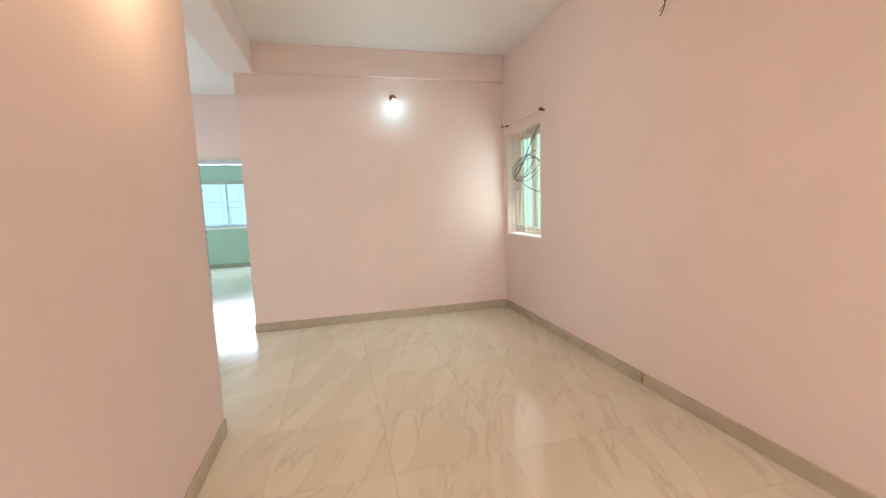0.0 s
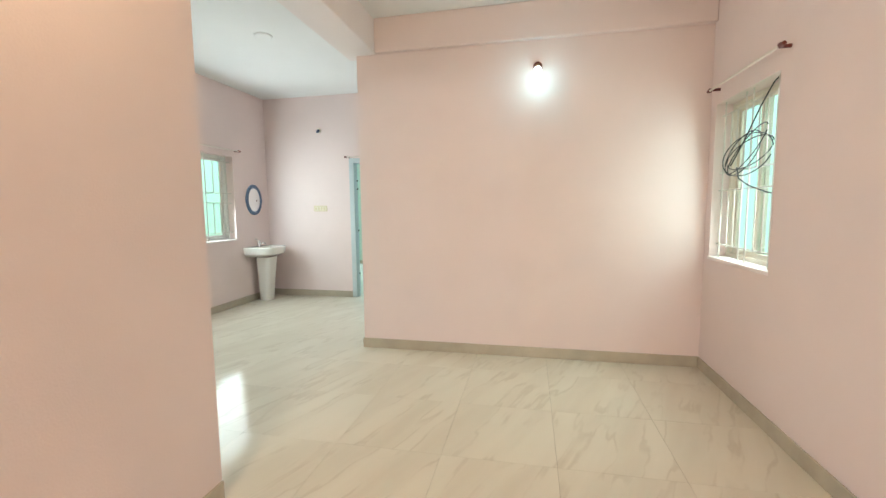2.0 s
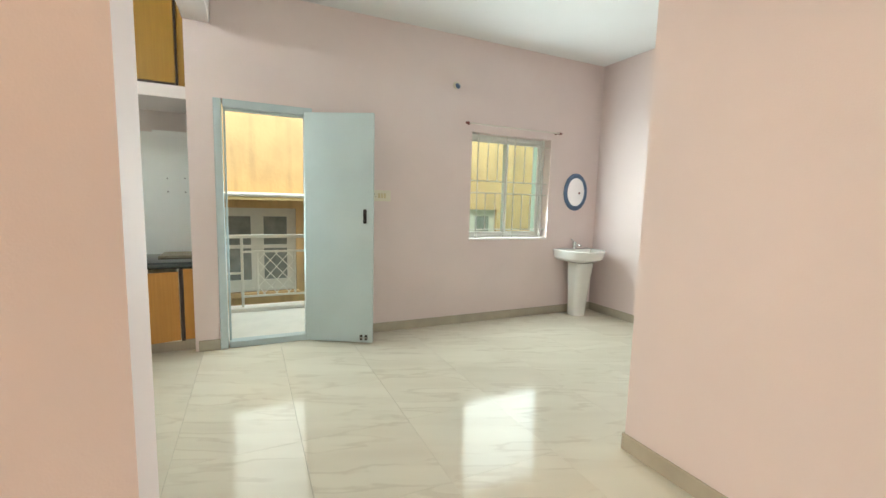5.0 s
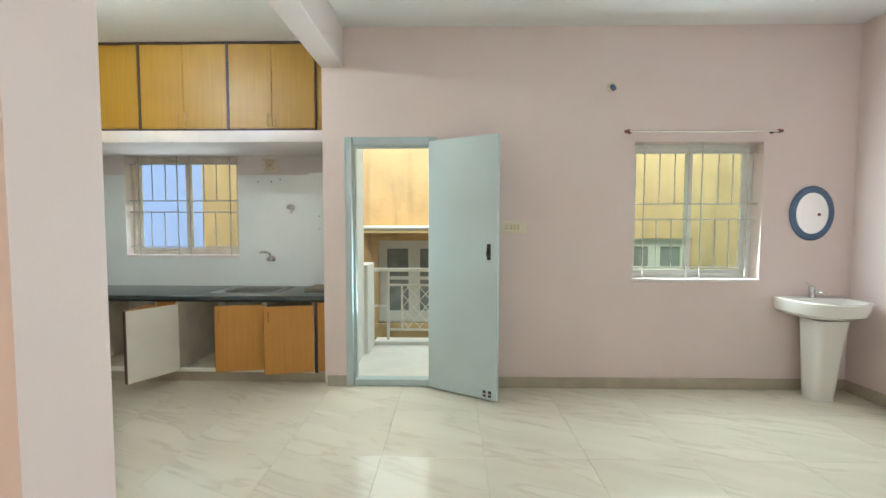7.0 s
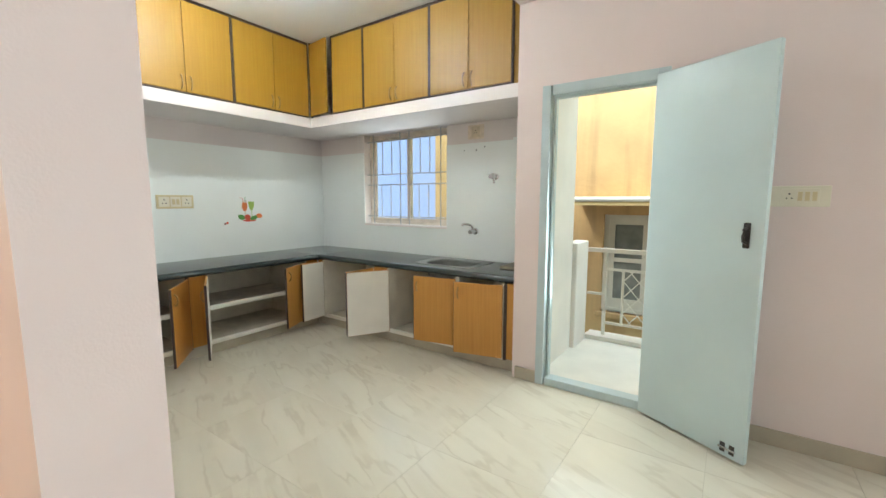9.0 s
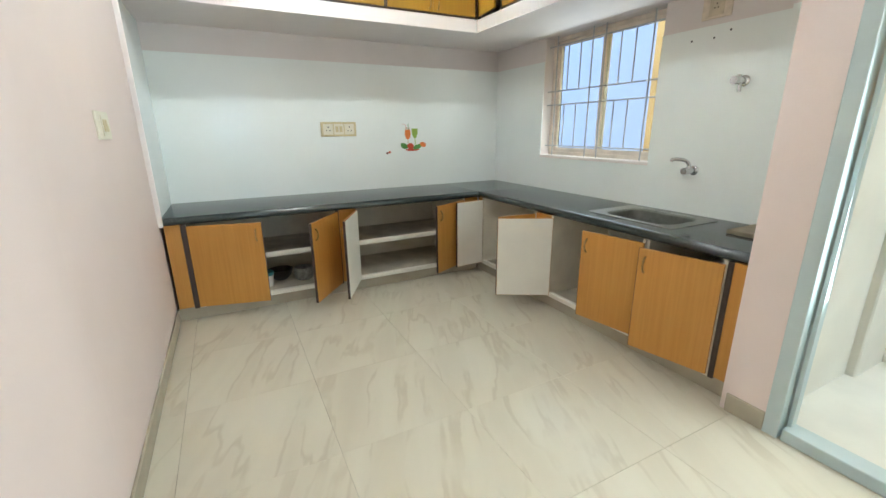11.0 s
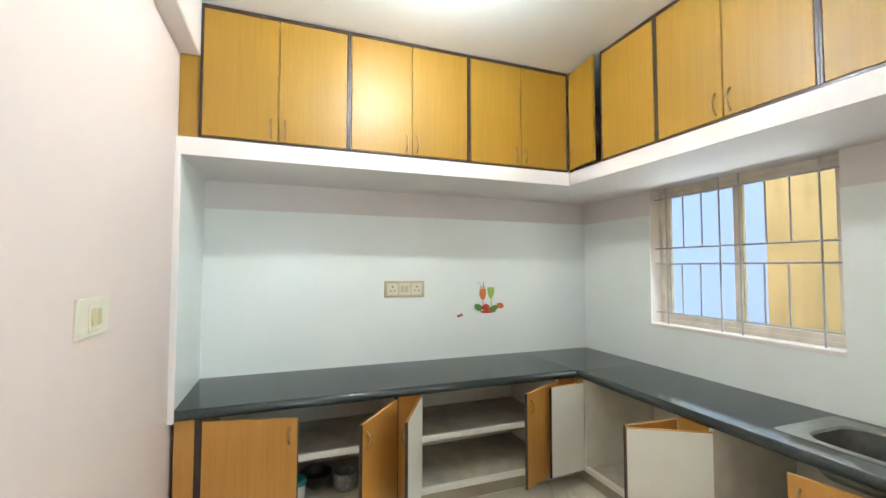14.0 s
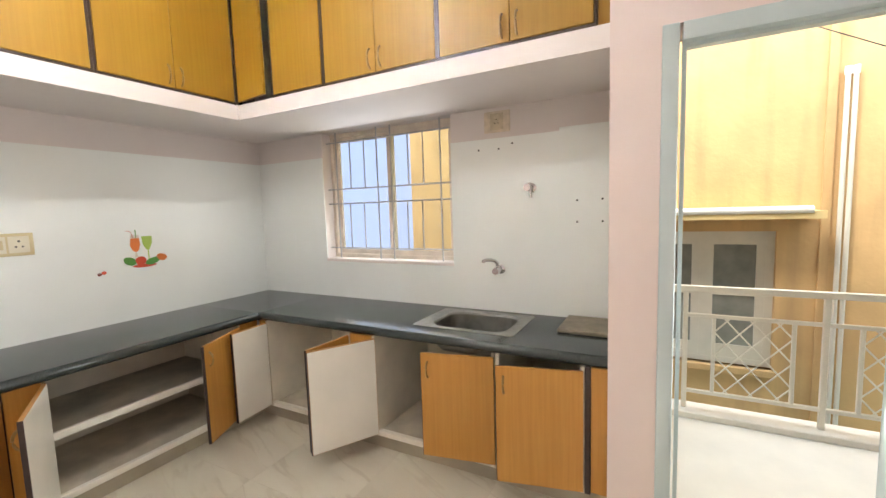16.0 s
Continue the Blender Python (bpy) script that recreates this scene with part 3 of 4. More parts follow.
for s in (-1,):
    plate = box((LW - 0.088, s * 0.016 - 0.004, 1.10), (LW - 0.058, s * 0.016 + 0.002, 1.225), 0.006, 2)
    part("handle_plate", shift(plate, LEAF), BLACKISH, leaf, "dark oxidised pull handle plate", True)
    part("handle_grip", shift(sweep([(LW - 0.073, s * 0.018, 1.20), (LW - 0.073, s * 0.045, 1.19), (LW - 0.073, s * 0.05, 1.163), (LW - 0.073, s * 0.045, 1.135), (LW - 0.073, s * 0.018, 1.125)], 0.007), LEAF), BLACKISH, leaf, "dark oxidised pull", True)
    part("tower_bolt", shift(boxes([((LW - 0.115, s * 0.016 - 0.003, 0.035), (LW - 0.09, s * 0.016 + 0.001, 0.085)), ((LW - 0.07, s * 0.016 - 0.003, 0.035), (LW - 0.045, s * 0.016 + 0.001, 0.085))]), LEAF), BLACKISH, leaf, "small dark bolt plates")
    part("bolt_bar", shift(rod((LW - 0.12, s * 0.022, 0.06), (LW - 0.04, s * 0.022, 0.06), 0.006, n=10), LEAF), CHROME, leaf)

d2 = struct_group("door_2", "grey-green painted bedroom door frame, open", "door")
x0, x1, zt2 = DOOR2
part("jamb", box((x0, YN - 0.012, 0), (x0 + 0.072, YN + 0.12, zt2), 0.004), FRAMEPAINT, d2)
part("jamb", box((x1 - 0.072, YN - 0.012, 0), (x1, YN + 0.12, zt2), 0.004), FRAMEPAINT, d2)
part("head", box((x0 + 0.072, YN - 0.010, zt2 - 0.07), (x1 - 0.072, YN + 0.12, zt2), 0.004), FRAMEPAINT, d2)
for z in (0.35, 1.0, 1.62, 1.74):
    part("hinge", box((x0 + 0.072, YN + 0.085, z - 0.012), (x0 + 0.084, YN + 0.115, z + 0.012), 0.003, 1), BLACKISH, d2, "small dark hinge stop")


def curtain_rod(name, axis, at, a0, a1, z, label):
    """A tube on two brackets with turned end caps; at: the tube's distance line."""
    P = (lambda a, d=0.0, h=0.0: (at + d, a, z + h)) if axis == "y" else (lambda a, d=0.0, h=0.0: (a, at + d, z + h))
    t = thing(name, label, "curtain rod")
    part("tube", rod(P(a0), P(a1), 0.008, n=12), RODMETAL, t, "cream tube", True)
    for a, s in ((a0, -1), (a1, 1)):
        part("finial", rod(P(a), P(a + s * 0.035), 0.016, 0.011, 12), REDWOOD, t, "dark red end cap", True)
        part("bracket", rod(P(a - s * 0.02), P(a - s * 0.02, {1: 0.06, -1: -0.06}[1 if at > (0 if axis == "y" else 3) else -1]), 0.011, n=10), REDWOOD, t, "dark red bracket", True)
    return t


curtain_rod("curtain_rod", "y", XW + 0.05, 4.98, 6.16, 2.125, "thin cream curtain rod above the dining window")
curtain_rod("curtain_rod", "y", XE - 0.06, 3.71, 4.60, 2.17, "thin cream curtain rod above the living room window")
curtain_rod("curtain_rod", "x", YN - 0.06, -1.70, -0.76, 2.075, "thin cream curtain rod above the bedroom doorway")

# ---------------------------------------------------------------- kitchen base cabinets
PL, TOPZ, BOT, TOP = 0.092, 0.702, 0.105, 0.690    # plinth, underside of the worktop, door bottom, door top
struct("plinth", boxes([((FX - 0.02, KS, 0), (KE - 0.012, 0.13, PL)), ((KW, 0.13, 0), (FX - 0.035, 2.476, PL))]), SKIRT, "marble tiled plinth under the cabinets", "plinth")


def pull(m, h, parent, size=0.085, s=1):
    """A bowed bar handle, standing off the face."""
    pts = []
    for i in range(9):
        f = i / 8
        pts.append((0, s * (0.004 + 0.022 * math.sin(math.pi * f) ** 0.6), h + size * (f - 0.5)))
    part("handle", shift(sweep(pts, 0.0055, 8), m), BRASSY, parent, "aged brass bow handle", True)


def cab_door(parent, hx, hy, closed, turn, width, lo, hi, outer, inner, handle_high=True, hsize=0.085):
    """A cabinet door: hinge place, closed direction and opening turn in degrees, outer veneer and inner laminate."""
    a = radians(closed + turn)
    m = Matrix.Translation((hx, hy, 0)) @ Matrix.Rotation(a, 4, "Z")
    # local +x runs from hinge to free edge; the outer face lies on local side * -y
    o = 1 if turn >= 0 else -1
    y_out = (0.002, 0.018) if o > 0 else (-0.018, -0.002)
    d = part("door", shift(box((0.003, y_out[0], lo), (width, y_out[1], hi), 0.0012, 1), m), outer, parent)
    y_in = (-0.0, 0.002) if o > 0 else (-0.002, 0.0)
    part("inner_face", shift(box((0.006, y_in[0], lo + 0.003), (width - 0.003, y_in[1], hi - 0.003)), m), inner, d, "cream laminate inner face")
    part("edge_strip", shift(box((width, min(y_out[0], y_in[0]), lo), (width + 0.002, max(y_out[1], y_in[1]), hi)), m), EDGE, d, "dark edge strip")
    hm = m @ pose(width - 0.038, y_out[1] if o > 0 else y_out[0], 0)
    pull(hm, hi - 0.085 if handle_high else lo + 0.095, d, hsize, o)
    return d


def base_unit_s(name, xa, xb, label, shelf=True):
    """A cabinet body on the south run, open front between xa (east) and xb (west)."""
    c = thing(name, label, "cabinet", "kitchen base cabinets")
    part("side", box((xa - 0.0, KS + 0.01, PL), (xa + 0.018, FY - 0.0, TOPZ)), DULLIN, c)
    part("side", box((xb - 0.018, KS + 0.01, PL), (xb, FY - 0.0, TOPZ)), DULLIN, c)
    part("back", box((xb, KS + 0.009, PL), (xa, KS + 0.017, TOPZ)), DULLIN, c)
    part("bottom", box((xb, KS + 0.017, PL), (xa, FY - 0.03, PL + 0.02)), DUSTY, c, "dusty cabinet floor")
    part("bottom_rail", box((xb, FY - 0.03, PL), (xa, FY, PL + 0.034), 0.003, 1), CREAM, c, "cream front rail")
    if shelf:
        part("shelf", box((xb, KS + 0.017, 0.385), (xa, FY - 0.09, 0.405)), DUSTY, c, "dusty shelf")
        part("shelf_edge", box((xb, FY - 0.09, 0.375), (xa, FY - 0.07, 0.415), 0.003, 1), CREAM, c, "cream shelf edge")
    return c


s1 = base_unit_s("base_cabinet", -0.79, -1.80, "teak-veneered base cabinet with both doors ajar")
part("filler", box((-0.752, FY - 0.02, BOT), (KE - 0.022, FY, TOPZ)), TEAKLOW, s1)
part("stile", box((-0.788, FY - 0.02, PL), (-0.754, FY + 0.006, TOPZ), 0.003, 1), EDGE, s1, "dark brown stile")
cab_door(s1, -0.79, FY + 0.002, 180, -14, 0.475, BOT, TOP, TEAKLOW, CREAM)
cab_door(s1, -1.80, FY + 0.002, 0, 52, 0.43, BOT, TOP, TEAKLOW, CREAM)
s2 = base_unit_s("base_cabinet", -1.97, -2.945, "teak-veneered base cabinet with open doors and a cream shelf")
part("filler", box((-1.966, FY - 0.02, BOT), (-1.822, FY, TOPZ)), TEAKLOW, s2)
part("stile", box((-1.82, FY - 0.02, PL), (-1.80, FY + 0.004, TOPZ), 0.002, 1), EDGE, s2, "dark brown stile")
cab_door(s2, -1.972, FY + 0.002, 180, -117, 0.44, BOT, TOP, TEAKLOW, CREAM)
cab_door(s2, -2.945, FY + 0.002, 0, 26, 0.40, BOT, TOP, TEAKLOW, CREAM)
part("filler", box((FX, FY - 0.02, BOT), (-2.948, FY - 0.002, TOPZ)), TEAKLOW, s2)


def base_unit_w(name, ya, yb, label, shelf=False):
    c = thing(name, label, "cabinet", "kitchen base cabinets")
    part("side", box((KW + 0.01, ya - 0.018, PL), (FX, ya, TOPZ)), DULLIN, c)
    part("side", box((KW + 0.01, yb, PL), (FX, yb + 0.018, TOPZ)), DULLIN, c)
    part("back", box((KW + 0.009, ya, PL), (KW + 0.017, yb, TOPZ)), DULLIN, c)
    part("bottom", box((KW + 0.017, ya, PL), (FX - 0.03, yb, PL + 0.02)), DUSTY, c, "dusty cabinet floor")
    part("bottom_rail", box((FX - 0.03, ya, PL), (FX, yb, PL + 0.034), 0.003, 1), CREAM, c, "cream front rail")
    return c


w1 = base_unit_w("base_cabinet", 0.275, 0.985, "teak-veneered corner base cabinet with open doors")
part("filler", box((FX - 0.018, 0.192, BOT), (FX, 0.255, TOPZ)), TEAKLOW, w1)
cab_door(w1, FX + 0.002, 0.275, 90, -86, 0.28, BOT, TOP, TEAKLOW, CREAM)
cab_door(w1, FX + 0.002, 0.985, -90, 86, 0.32, BOT, TOP, TEAKLOW, CREAM)
w2 = base_unit_w("base_cabinet", 1.19, 1.92, "teak-veneered sink cabinet with one door wide open")
part("filler", box((FX - 0.018, 1.006, BOT), (FX, 1.168, TOPZ)), TEAKLOW, w2)
cab_door(w2, FX + 0.002, 1.20, 90, -120, 0.395, BOT, TOP, TEAKLOW, CREAM)
cab_door(w2, FX + 0.002, 1.94, -90, 11, 0.39, BOT + 0.017, TOP - 0.004, TEAKLOW, CREAM)
w3 = base_unit_w("base_cabinet", 1.962, 2.355, "teak-veneered base cabinet with its door ajar at the counter end")
cab_door(w3, FX + 0.002, 2.37, -90, 13, 0.40, BOT + 0.003, TOP - 0.006, TEAKLOW, CREAM)
part("stile", box((FX - 0.018, 2.374, PL), (FX + 0.004, 2.40, TOPZ), 0.003, 1), EDGE, w3, "dark brown stile")
part("filler", box((FX - 0.018, 2.402, BOT), (FX, 2.474, TOPZ)), TEAKLOW, w3)

# worktop, an L with a sink hole and a rounded front
SX0, SX1, SY0, SY1 = -3.60, -3.26, 1.47, 1.93     # sink bowl


def worktop_strip(axis, a0, a1, back, front, z0, z1, sgn):
    """A slab with a bullnose front, extruded along one axis."""
    r = (z1 - z0) / 2
    prof = [(back, z0), (front - sgn * r, z0)]
    for i in range(1, 8):
        t = -math.pi / 2 + math.pi * i / 8
        prof.append((front - sgn * r + sgn * r * math.cos(t), z0 + r + r * math.sin(t)))
    prof += [(front - sgn * r, z1), (back, z1)]
    bm = bmesh.new()
    ends = []
    for a in (a0, a1):
        ends.append([bm.verts.new((a, d, z) if axis == "x" else (d, a, z)) for d, z in prof])
    k = len(prof)
    for i in range(k):
        bm.faces.new((ends[0][i], ends[0][(i + 1) % k], ends[1][(i + 1) % k], ends[1][i]))
    bm.faces.new(ends[0][::-1])
    bm.faces.new(ends[1])
    return bm


def merge(parts):
    out = bmesh.new()
    for bm in parts:
        me = bpy.data.meshes.new("tmp")
        bm.to_mesh(me)
        bm.free()
        out.from_mesh(me)
        bpy.data.meshes.remove(me)
    return out


CT, CB = 0.757, 0.703
top = thing("worktop", "L-shaped polished black granite worktop", "counter")
part("slab", merge([
    worktop_strip("x", KE - 0.021, -3.092, KS + 0.009, 0.207, CB, CT, 1),
    box((KW + 0.009, KS + 0.009, CB), (-3.092, 0.207, CT))]), GRANITE, top, "granite length under the socket wall", True)
part("slab", merge([
    worktop_strip("y", 0.2075, SY0, KW + 0.009, -3.092, CB, CT, 1),
    worktop_strip("y", SY1, 2.475, KW + 0.009, -3.092, CB, CT, 1),
    worktop_strip("y", SY0, SY1, SX1, -3.092, CB, CT, 1),
    box((KW + 0.009, SY0, CB), (SX0, SY1, CT))]), GRANITE, top, "granite length holding the sink", True)

# sink
sink = thing("kitchen_sink", "dull stainless steel sink set in the granite worktop", "sink")


def rounded_rect(x0, x1, y0, y1, r, n=6):
    pts = []
    for cx, cy, a in ((x1 - r, y1 - r, 0), (x0 + r, y1 - r, 90), (x0 + r, y0 + r, 180), (x1 - r, y0 + r, 270)):
        for i in range(n + 1):
            t = radians(a + 90 * i / n)
            pts.append((cx + r * math.cos(t), cy + r * math.sin(t)))
    return pts


def loops(rings):
    bm = bmesh.new()
    vs = [[bm.verts.new((x, y, z)) for x, y in pts] for pts, z in rings]
    for a, b in zip(vs, vs[1:]):
        for i in range(len(a)):
            bm.faces.new((a[i], a[(i + 1) % len(a)], b[(i + 1) % len(b)], b[i]))
    return bm, vs


bm, vs = loops([
    (rounded_rect(-3.665, -3.225, 1.375, 1.995, 0.02), CT + 0.001),
    (rounded_rect(-3.663, -3.227, 1.377, 1.993, 0.02), CT + 0.005),
    (rounded_rect(SX0 - 0.004, SX1 + 0.004, SY0 - 0.004, SY1 + 0.004, 0.09), CT + 0.005),
    (rounded_rect(SX0 + 0.004, SX1 - 0.004, SY0 + 0.004, SY1 - 0.004, 0.085), CT - 0.004),
    (rounded_rect(SX0 + 0.012, SX1 - 0.012, SY0 + 0.012, SY1 - 0.012, 0.08), CT - 0.13),
    (rounded_rect(SX0 + 0.035, SX1 - 0.035, SY0 + 0.035, SY1 - 0.035, 0.06), CT - 0.155)])
bm.faces.new(vs[-1])
part("bowl", bm, STEEL, sink, smooth=True)
part("drain", shift(lathe([(0.035, 0), (0.035, 0.004), (0.02, 0.002)], 20), pose(-3.43, 1.70, CT - 0.153)), CHROME, sink, "round drain fitting", True)

slab = tagged(obj("stone_slab", box((-3.70, 2.185, CT), (-3.39, 2.465, CT + 0.022), 0.004, 1), STONE), "rough brown-grey stone slab lying on the worktop", "slab")


def wall_tap(name, y, z, label):
    """A swivel tap on the kitchen west wall: flange, body, knob and curved spout."""
    t = thing(name, label, "tap")
    x = KW + 0.008
    part("flange", shift(lathe([(0.030, 0), (0.030, 0.004), (0.018, 0.012)], 24), pose(x, y, z, 0, 90, 0)), CHROME, t, smooth=True)
    part("body", merge([rod((x + 0.008, y, z), (x + 0.075, y, z), 0.017, 0.019, 20), rod((x + 0.055, y, z - 0.018), (x + 0.055, y, z + 0.03), 0.014, 0.012, 16)]), CHROME, t, smooth=True)
    part("knob", rod((x + 0.075, y, z), (x + 0.105, y, z), 0.023, 0.021, 12), CHROME, t, smooth=True)
    return t, x


tap, tx = wall_tap("sink_tap", 1.755, 1.035, "chrome wall tap with a swivel spout over the sink")
part("spout", sweep([(tx + 0.055, 1.755, 1.062), (tx + 0.06, 1.752, 1.082), (tx + 0.075, 1.742, 1.098), (tx + 0.10, 1.724, 1.106), (tx + 0.125, 1.705, 1.108), (tx + 0.14, 1.693, 1.103), (tx + 0.143, 1.690, 1.092)], 0.011, 12), CHROME, tap, "curved spout", True)
valve, vx = wall_tap("angle_valve", 1.962, 1.545, "chrome angle valve on the tiled wall")
part("outlet", rod((vx + 0.05, 1.965, 1.54), (vx + 0.052, 1.972, 1.485), 0.012, 0.010, 14), CHROME, valve, "brass-tipped outlet", True)


# ---------------------------------------------------------------- upper cabinets on the loft
UB, UT = 2.153, KCEIL - 0.002
UY, UX = 0.178, -3.074


def loft_unit(name, axis, a0, a1, label, n=2):
    """A loft cupboard with flush doors in a dark frame; a0 < a1 along the wall."""
    c = thing(name, label, "cabinet", "kitchen loft cupboards")

    def B(d0, d1, b0, b1, z0, z1, bev=0.0):
        # d: depth from the front face, into the wall
        if axis == "x":
            return box((b0, UY - d1, z0), (b1, UY - d0, z1), bev, 1)
        return box((UX - d1, b0, z0), (UX - d0, b1, z1), bev, 1)

    part("body", B(0.02, 0.50, a0, a1, UB, UT), DULLIN, c)
    part("top_rail", B(-0.004, 0.02, a0, a1, UT - 0.022, UT, 0.002), EDGE, c, "dark brown rail")
    part("bottom_rail", B(-0.004, 0.02, a0, a1, UB, UB + 0.018, 0.002), EDGE, c, "dark brown rail")
    part("stile", B(-0.005, 0.02, a1 - 0.012, a1, UB + 0.018, UT - 0.022, 0.002), EDGE, c, "dark brown stile")
    part("stile", B(-0.005, 0.02, a0, a0 + 0.012, UB + 0.018, UT - 0.022, 0.002), EDGE, c, "dark brown stile")
    w = (a1 - a0 - 0.024) / n
    for k in range(n):
        b0, b1 = a0 + 0.012 + k * w, a0 + 0.012 + (k + 1) * w
        d = part("door", B(-0.006, 0.012, b0 + 0.002, b1 - 0.002, UB + 0.02, UT - 0.024, 0.002), TEAK, c)
        hc = (b1 - 0.035) if k == 0 and n == 2 else b0 + 0.035
        if n == 2:
            m = pose(hc, UY + 0.006, 0) if axis == "x" else pose(UX + 0.006, hc, 0, 0, 0, -90)
            pull(m, UB + 0.09, d, 0.105, 1)
    return c


loft_unit("loft_cupboard", "x", -1.510, -0.737, "honey teak loft cupboard with two doors and brass handles")
loft_unit("loft_cupboard", "x", -2.284, -1.510, "honey teak loft cupboard with two doors and brass handles")
loft_unit("loft_cupboard", "x", -3.062, -2.284, "honey teak loft cupboard with two doors in the corner")
loft_unit("loft_cupboard", "y", 0.51, 0.938, "honey teak loft cupboard with one narrow door", 1)
loft_unit("loft_cupboard", "y", 0.938, 1.685, "honey teak loft cupboard with two doors above the window")
loft_unit("loft_cupboard", "y", 1.685, 2.425, "honey teak loft cupboard with two doors and bowed handles")
cornerdoor = thing("loft_corner_door", "narrow honey teak loft door standing slightly open in the corner", "cabinet door", "kitchen loft cupboards")
part("door", shift(box((0.0, -0.009, UB + 0.02), (0.30, 0.009, UT - 0.02), 0.002, 1), pose(UX + 0.004, 0.197, 0, 0, 0, 82)), TEAK, cornerdoor)
part("frame_edge", box((UX - 0.02, 0.182, UB), (UX + 0.004, 0.196, UT), 0.002, 1), EDGE, cornerdoor, "dark brown stile")
part("dark_stile", box((UX - 0.03, 0.49, UB + 0.0), (UX - 0.012, 0.509, UT), 0.002, 1), EDGE, cornerdoor, "dark brown stile")
struct("loft_filler_east", box((-0.734, UY - 0.03, UB), (KE - 0.002, UY - 0.012, 2.60), 0.001, 1), TEAK, "teak filler strip under the beam", "trim")
struct("loft_filler_west", box((UX - 0.03, 2.427, UB), (UX - 0.012, 2.474, UT), 0.001, 1), TEAK, "teak filler strip beside the beam", "trim")

# ---------------------------------------------------------------- fittings on walls


def wall_frame(axis, at, side):
    """Local frame of a wall fitting: x along the wall, y out of it, z up."""
    if axis == "x":      # wall faces +-x
        return lambda a, z: pose(at, a, z, 0, 0, -90 if side > 0 else 90)
    return lambda a, z: pose(a, at, z, 0, 0, 0 if side > 0 else 180)


def switch_plate(name, m, w, h, label, switches=3, socket=True, plate=None, inset=0.0, cover=None):
    t = thing(name, label, "switch board", m=m)
    part("plate", box((-w / 2, 0.0, -h / 2), (w / 2, 0.010, h / 2), 0.003, 2), plate or PLASTIC, t)
    iw = w - inset
    part("cover", box((-iw / 2 + 0.012, 0.010, -h / 2 + 0.014), (iw / 2 - 0.012, 0.014, h / 2 - 0.014), 0.0015, 1), cover or PLASTICW, t, "cream cover plate")
    slots = switches + (2 if socket else 0)
    u = (iw - 0.034) / max(slots, 1)
    for k in range(switches):
        xk = -iw / 2 + 0.017 + u * (k + 0.5)
        part("rocker", shift(box((-u * 0.34, 0, -h * 0.22), (u * 0.34, 0.005, h * 0.22), 0.0015, 1), pose(xk, 0.0135, 0, 4, 0, 0)), PLASTIC, t)
    if socket:
        xs = -iw / 2 + 0.017 + u * (switches + 1)
        for dx, dz, r in ((-0.010, -0.010, 0.0035), (0.010, -0.010, 0.0035), (0, 0.012, 0.0045)):
            part("socket_hole", rod((xs + dx, 0.0135, dz), (xs + dx, 0.0155, dz), r, n=10), DARKHOLE, t)
    return t


WF = wall_frame("x", XW, 1)
switch_plate("switch_board", WF(4.045, 1.353), 0.235, 0.105, "ivory switch board beside the balcony door", 3, True, PLASTICW, 0.06)
switch_plate("switch_board", wall_frame("y", YN, -1)(-2.17, 1.335), 0.215, 0.085, "ivory switch board on the pink far wall", 4, False)
ks = wall_frame("y", KS + 0.008, 1)(-2.025, 1.312)
sb = thing("socket_board", "ivory double socket board on the tiled kitchen wall", "switch board", m=ks)
part("plate", box((-0.158, 0, -0.062), (0.158, 0.012, 0.062), 0.004, 2), PLASTIC, sb)
for xk in (-0.095, 0.0, 0.095):
    part("cover", box((xk - 0.043, 0.012, -0.045), (xk + 0.043, 0.015, 0.045), 0.0015, 1), PLASTICW, sb, "cream cover")
for xk in (-0.095, 0.095):
    for dx, dz, r in ((-0.014, -0.012, 0.005), (0.014, -0.012, 0.005), (0, 0.018, 0.006)):
        part("socket_hole", rod((xk + dx, 0.0145, dz), (xk + dx, 0.0165, dz), r, n=10), DARKHOLE, sb)
for xk in (-0.018, 0.018):
    part("rocker", shift(box((-0.013, 0, -0.025), (0.013, 0.005, 0.025), 0.0015, 1), pose(xk, 0.0145, 0, 4, 0, 0)), PLASTIC, sb)
switch_plate("socket_board", wall_frame("x", KW, 1)(1.745, 1.968), 0.17, 0.13, "paint-smeared ivory socket on the kitchen wall", 0, True, SMEAR, 0.06, SMEARDARK)
switch_plate("switch_board", wall_frame("x", KE, -1)(1.10, 1.33), 0.21, 0.115, "ivory switch board on the pink kitchen wall", 2, False, PLASTICW, 0.10)


def bulb_holder(name, m, label, lit=None, cant=-38):
    """Angled batten holder: round base, canted cup and, when lit, a glass bulb."""
    t = thing(name, label, "lamp", m=m)
    part("base", shift(lathe([(0.036, 0), (0.036, 0.012), (0.026, 0.020)], 24), pose(0, 0, 0, -90, 0, 0)), PLASTICW if not lit else REDWOOD, t, smooth=True)
    tilt = pose(0, 0.018, 0, -90 + cant, 0, 0)
    part("cup", shift(lathe([(0.020, 0), (0.021, 0.03), (0.019, 0.045), (0.014, 0.046)], 24), tilt), BLUEFRAME if not lit else BRASSY, t, "dark holder cup", True)
    if lit:
        part("bulb", shift(lathe([(0.012, 0.046), (0.016, 0.06), (0.028, 0.085), (0.031, 0.105), (0.026, 0.125), (0.010, 0.137)], 24), tilt), lit, t, "lit glass bulb", True)
    return t


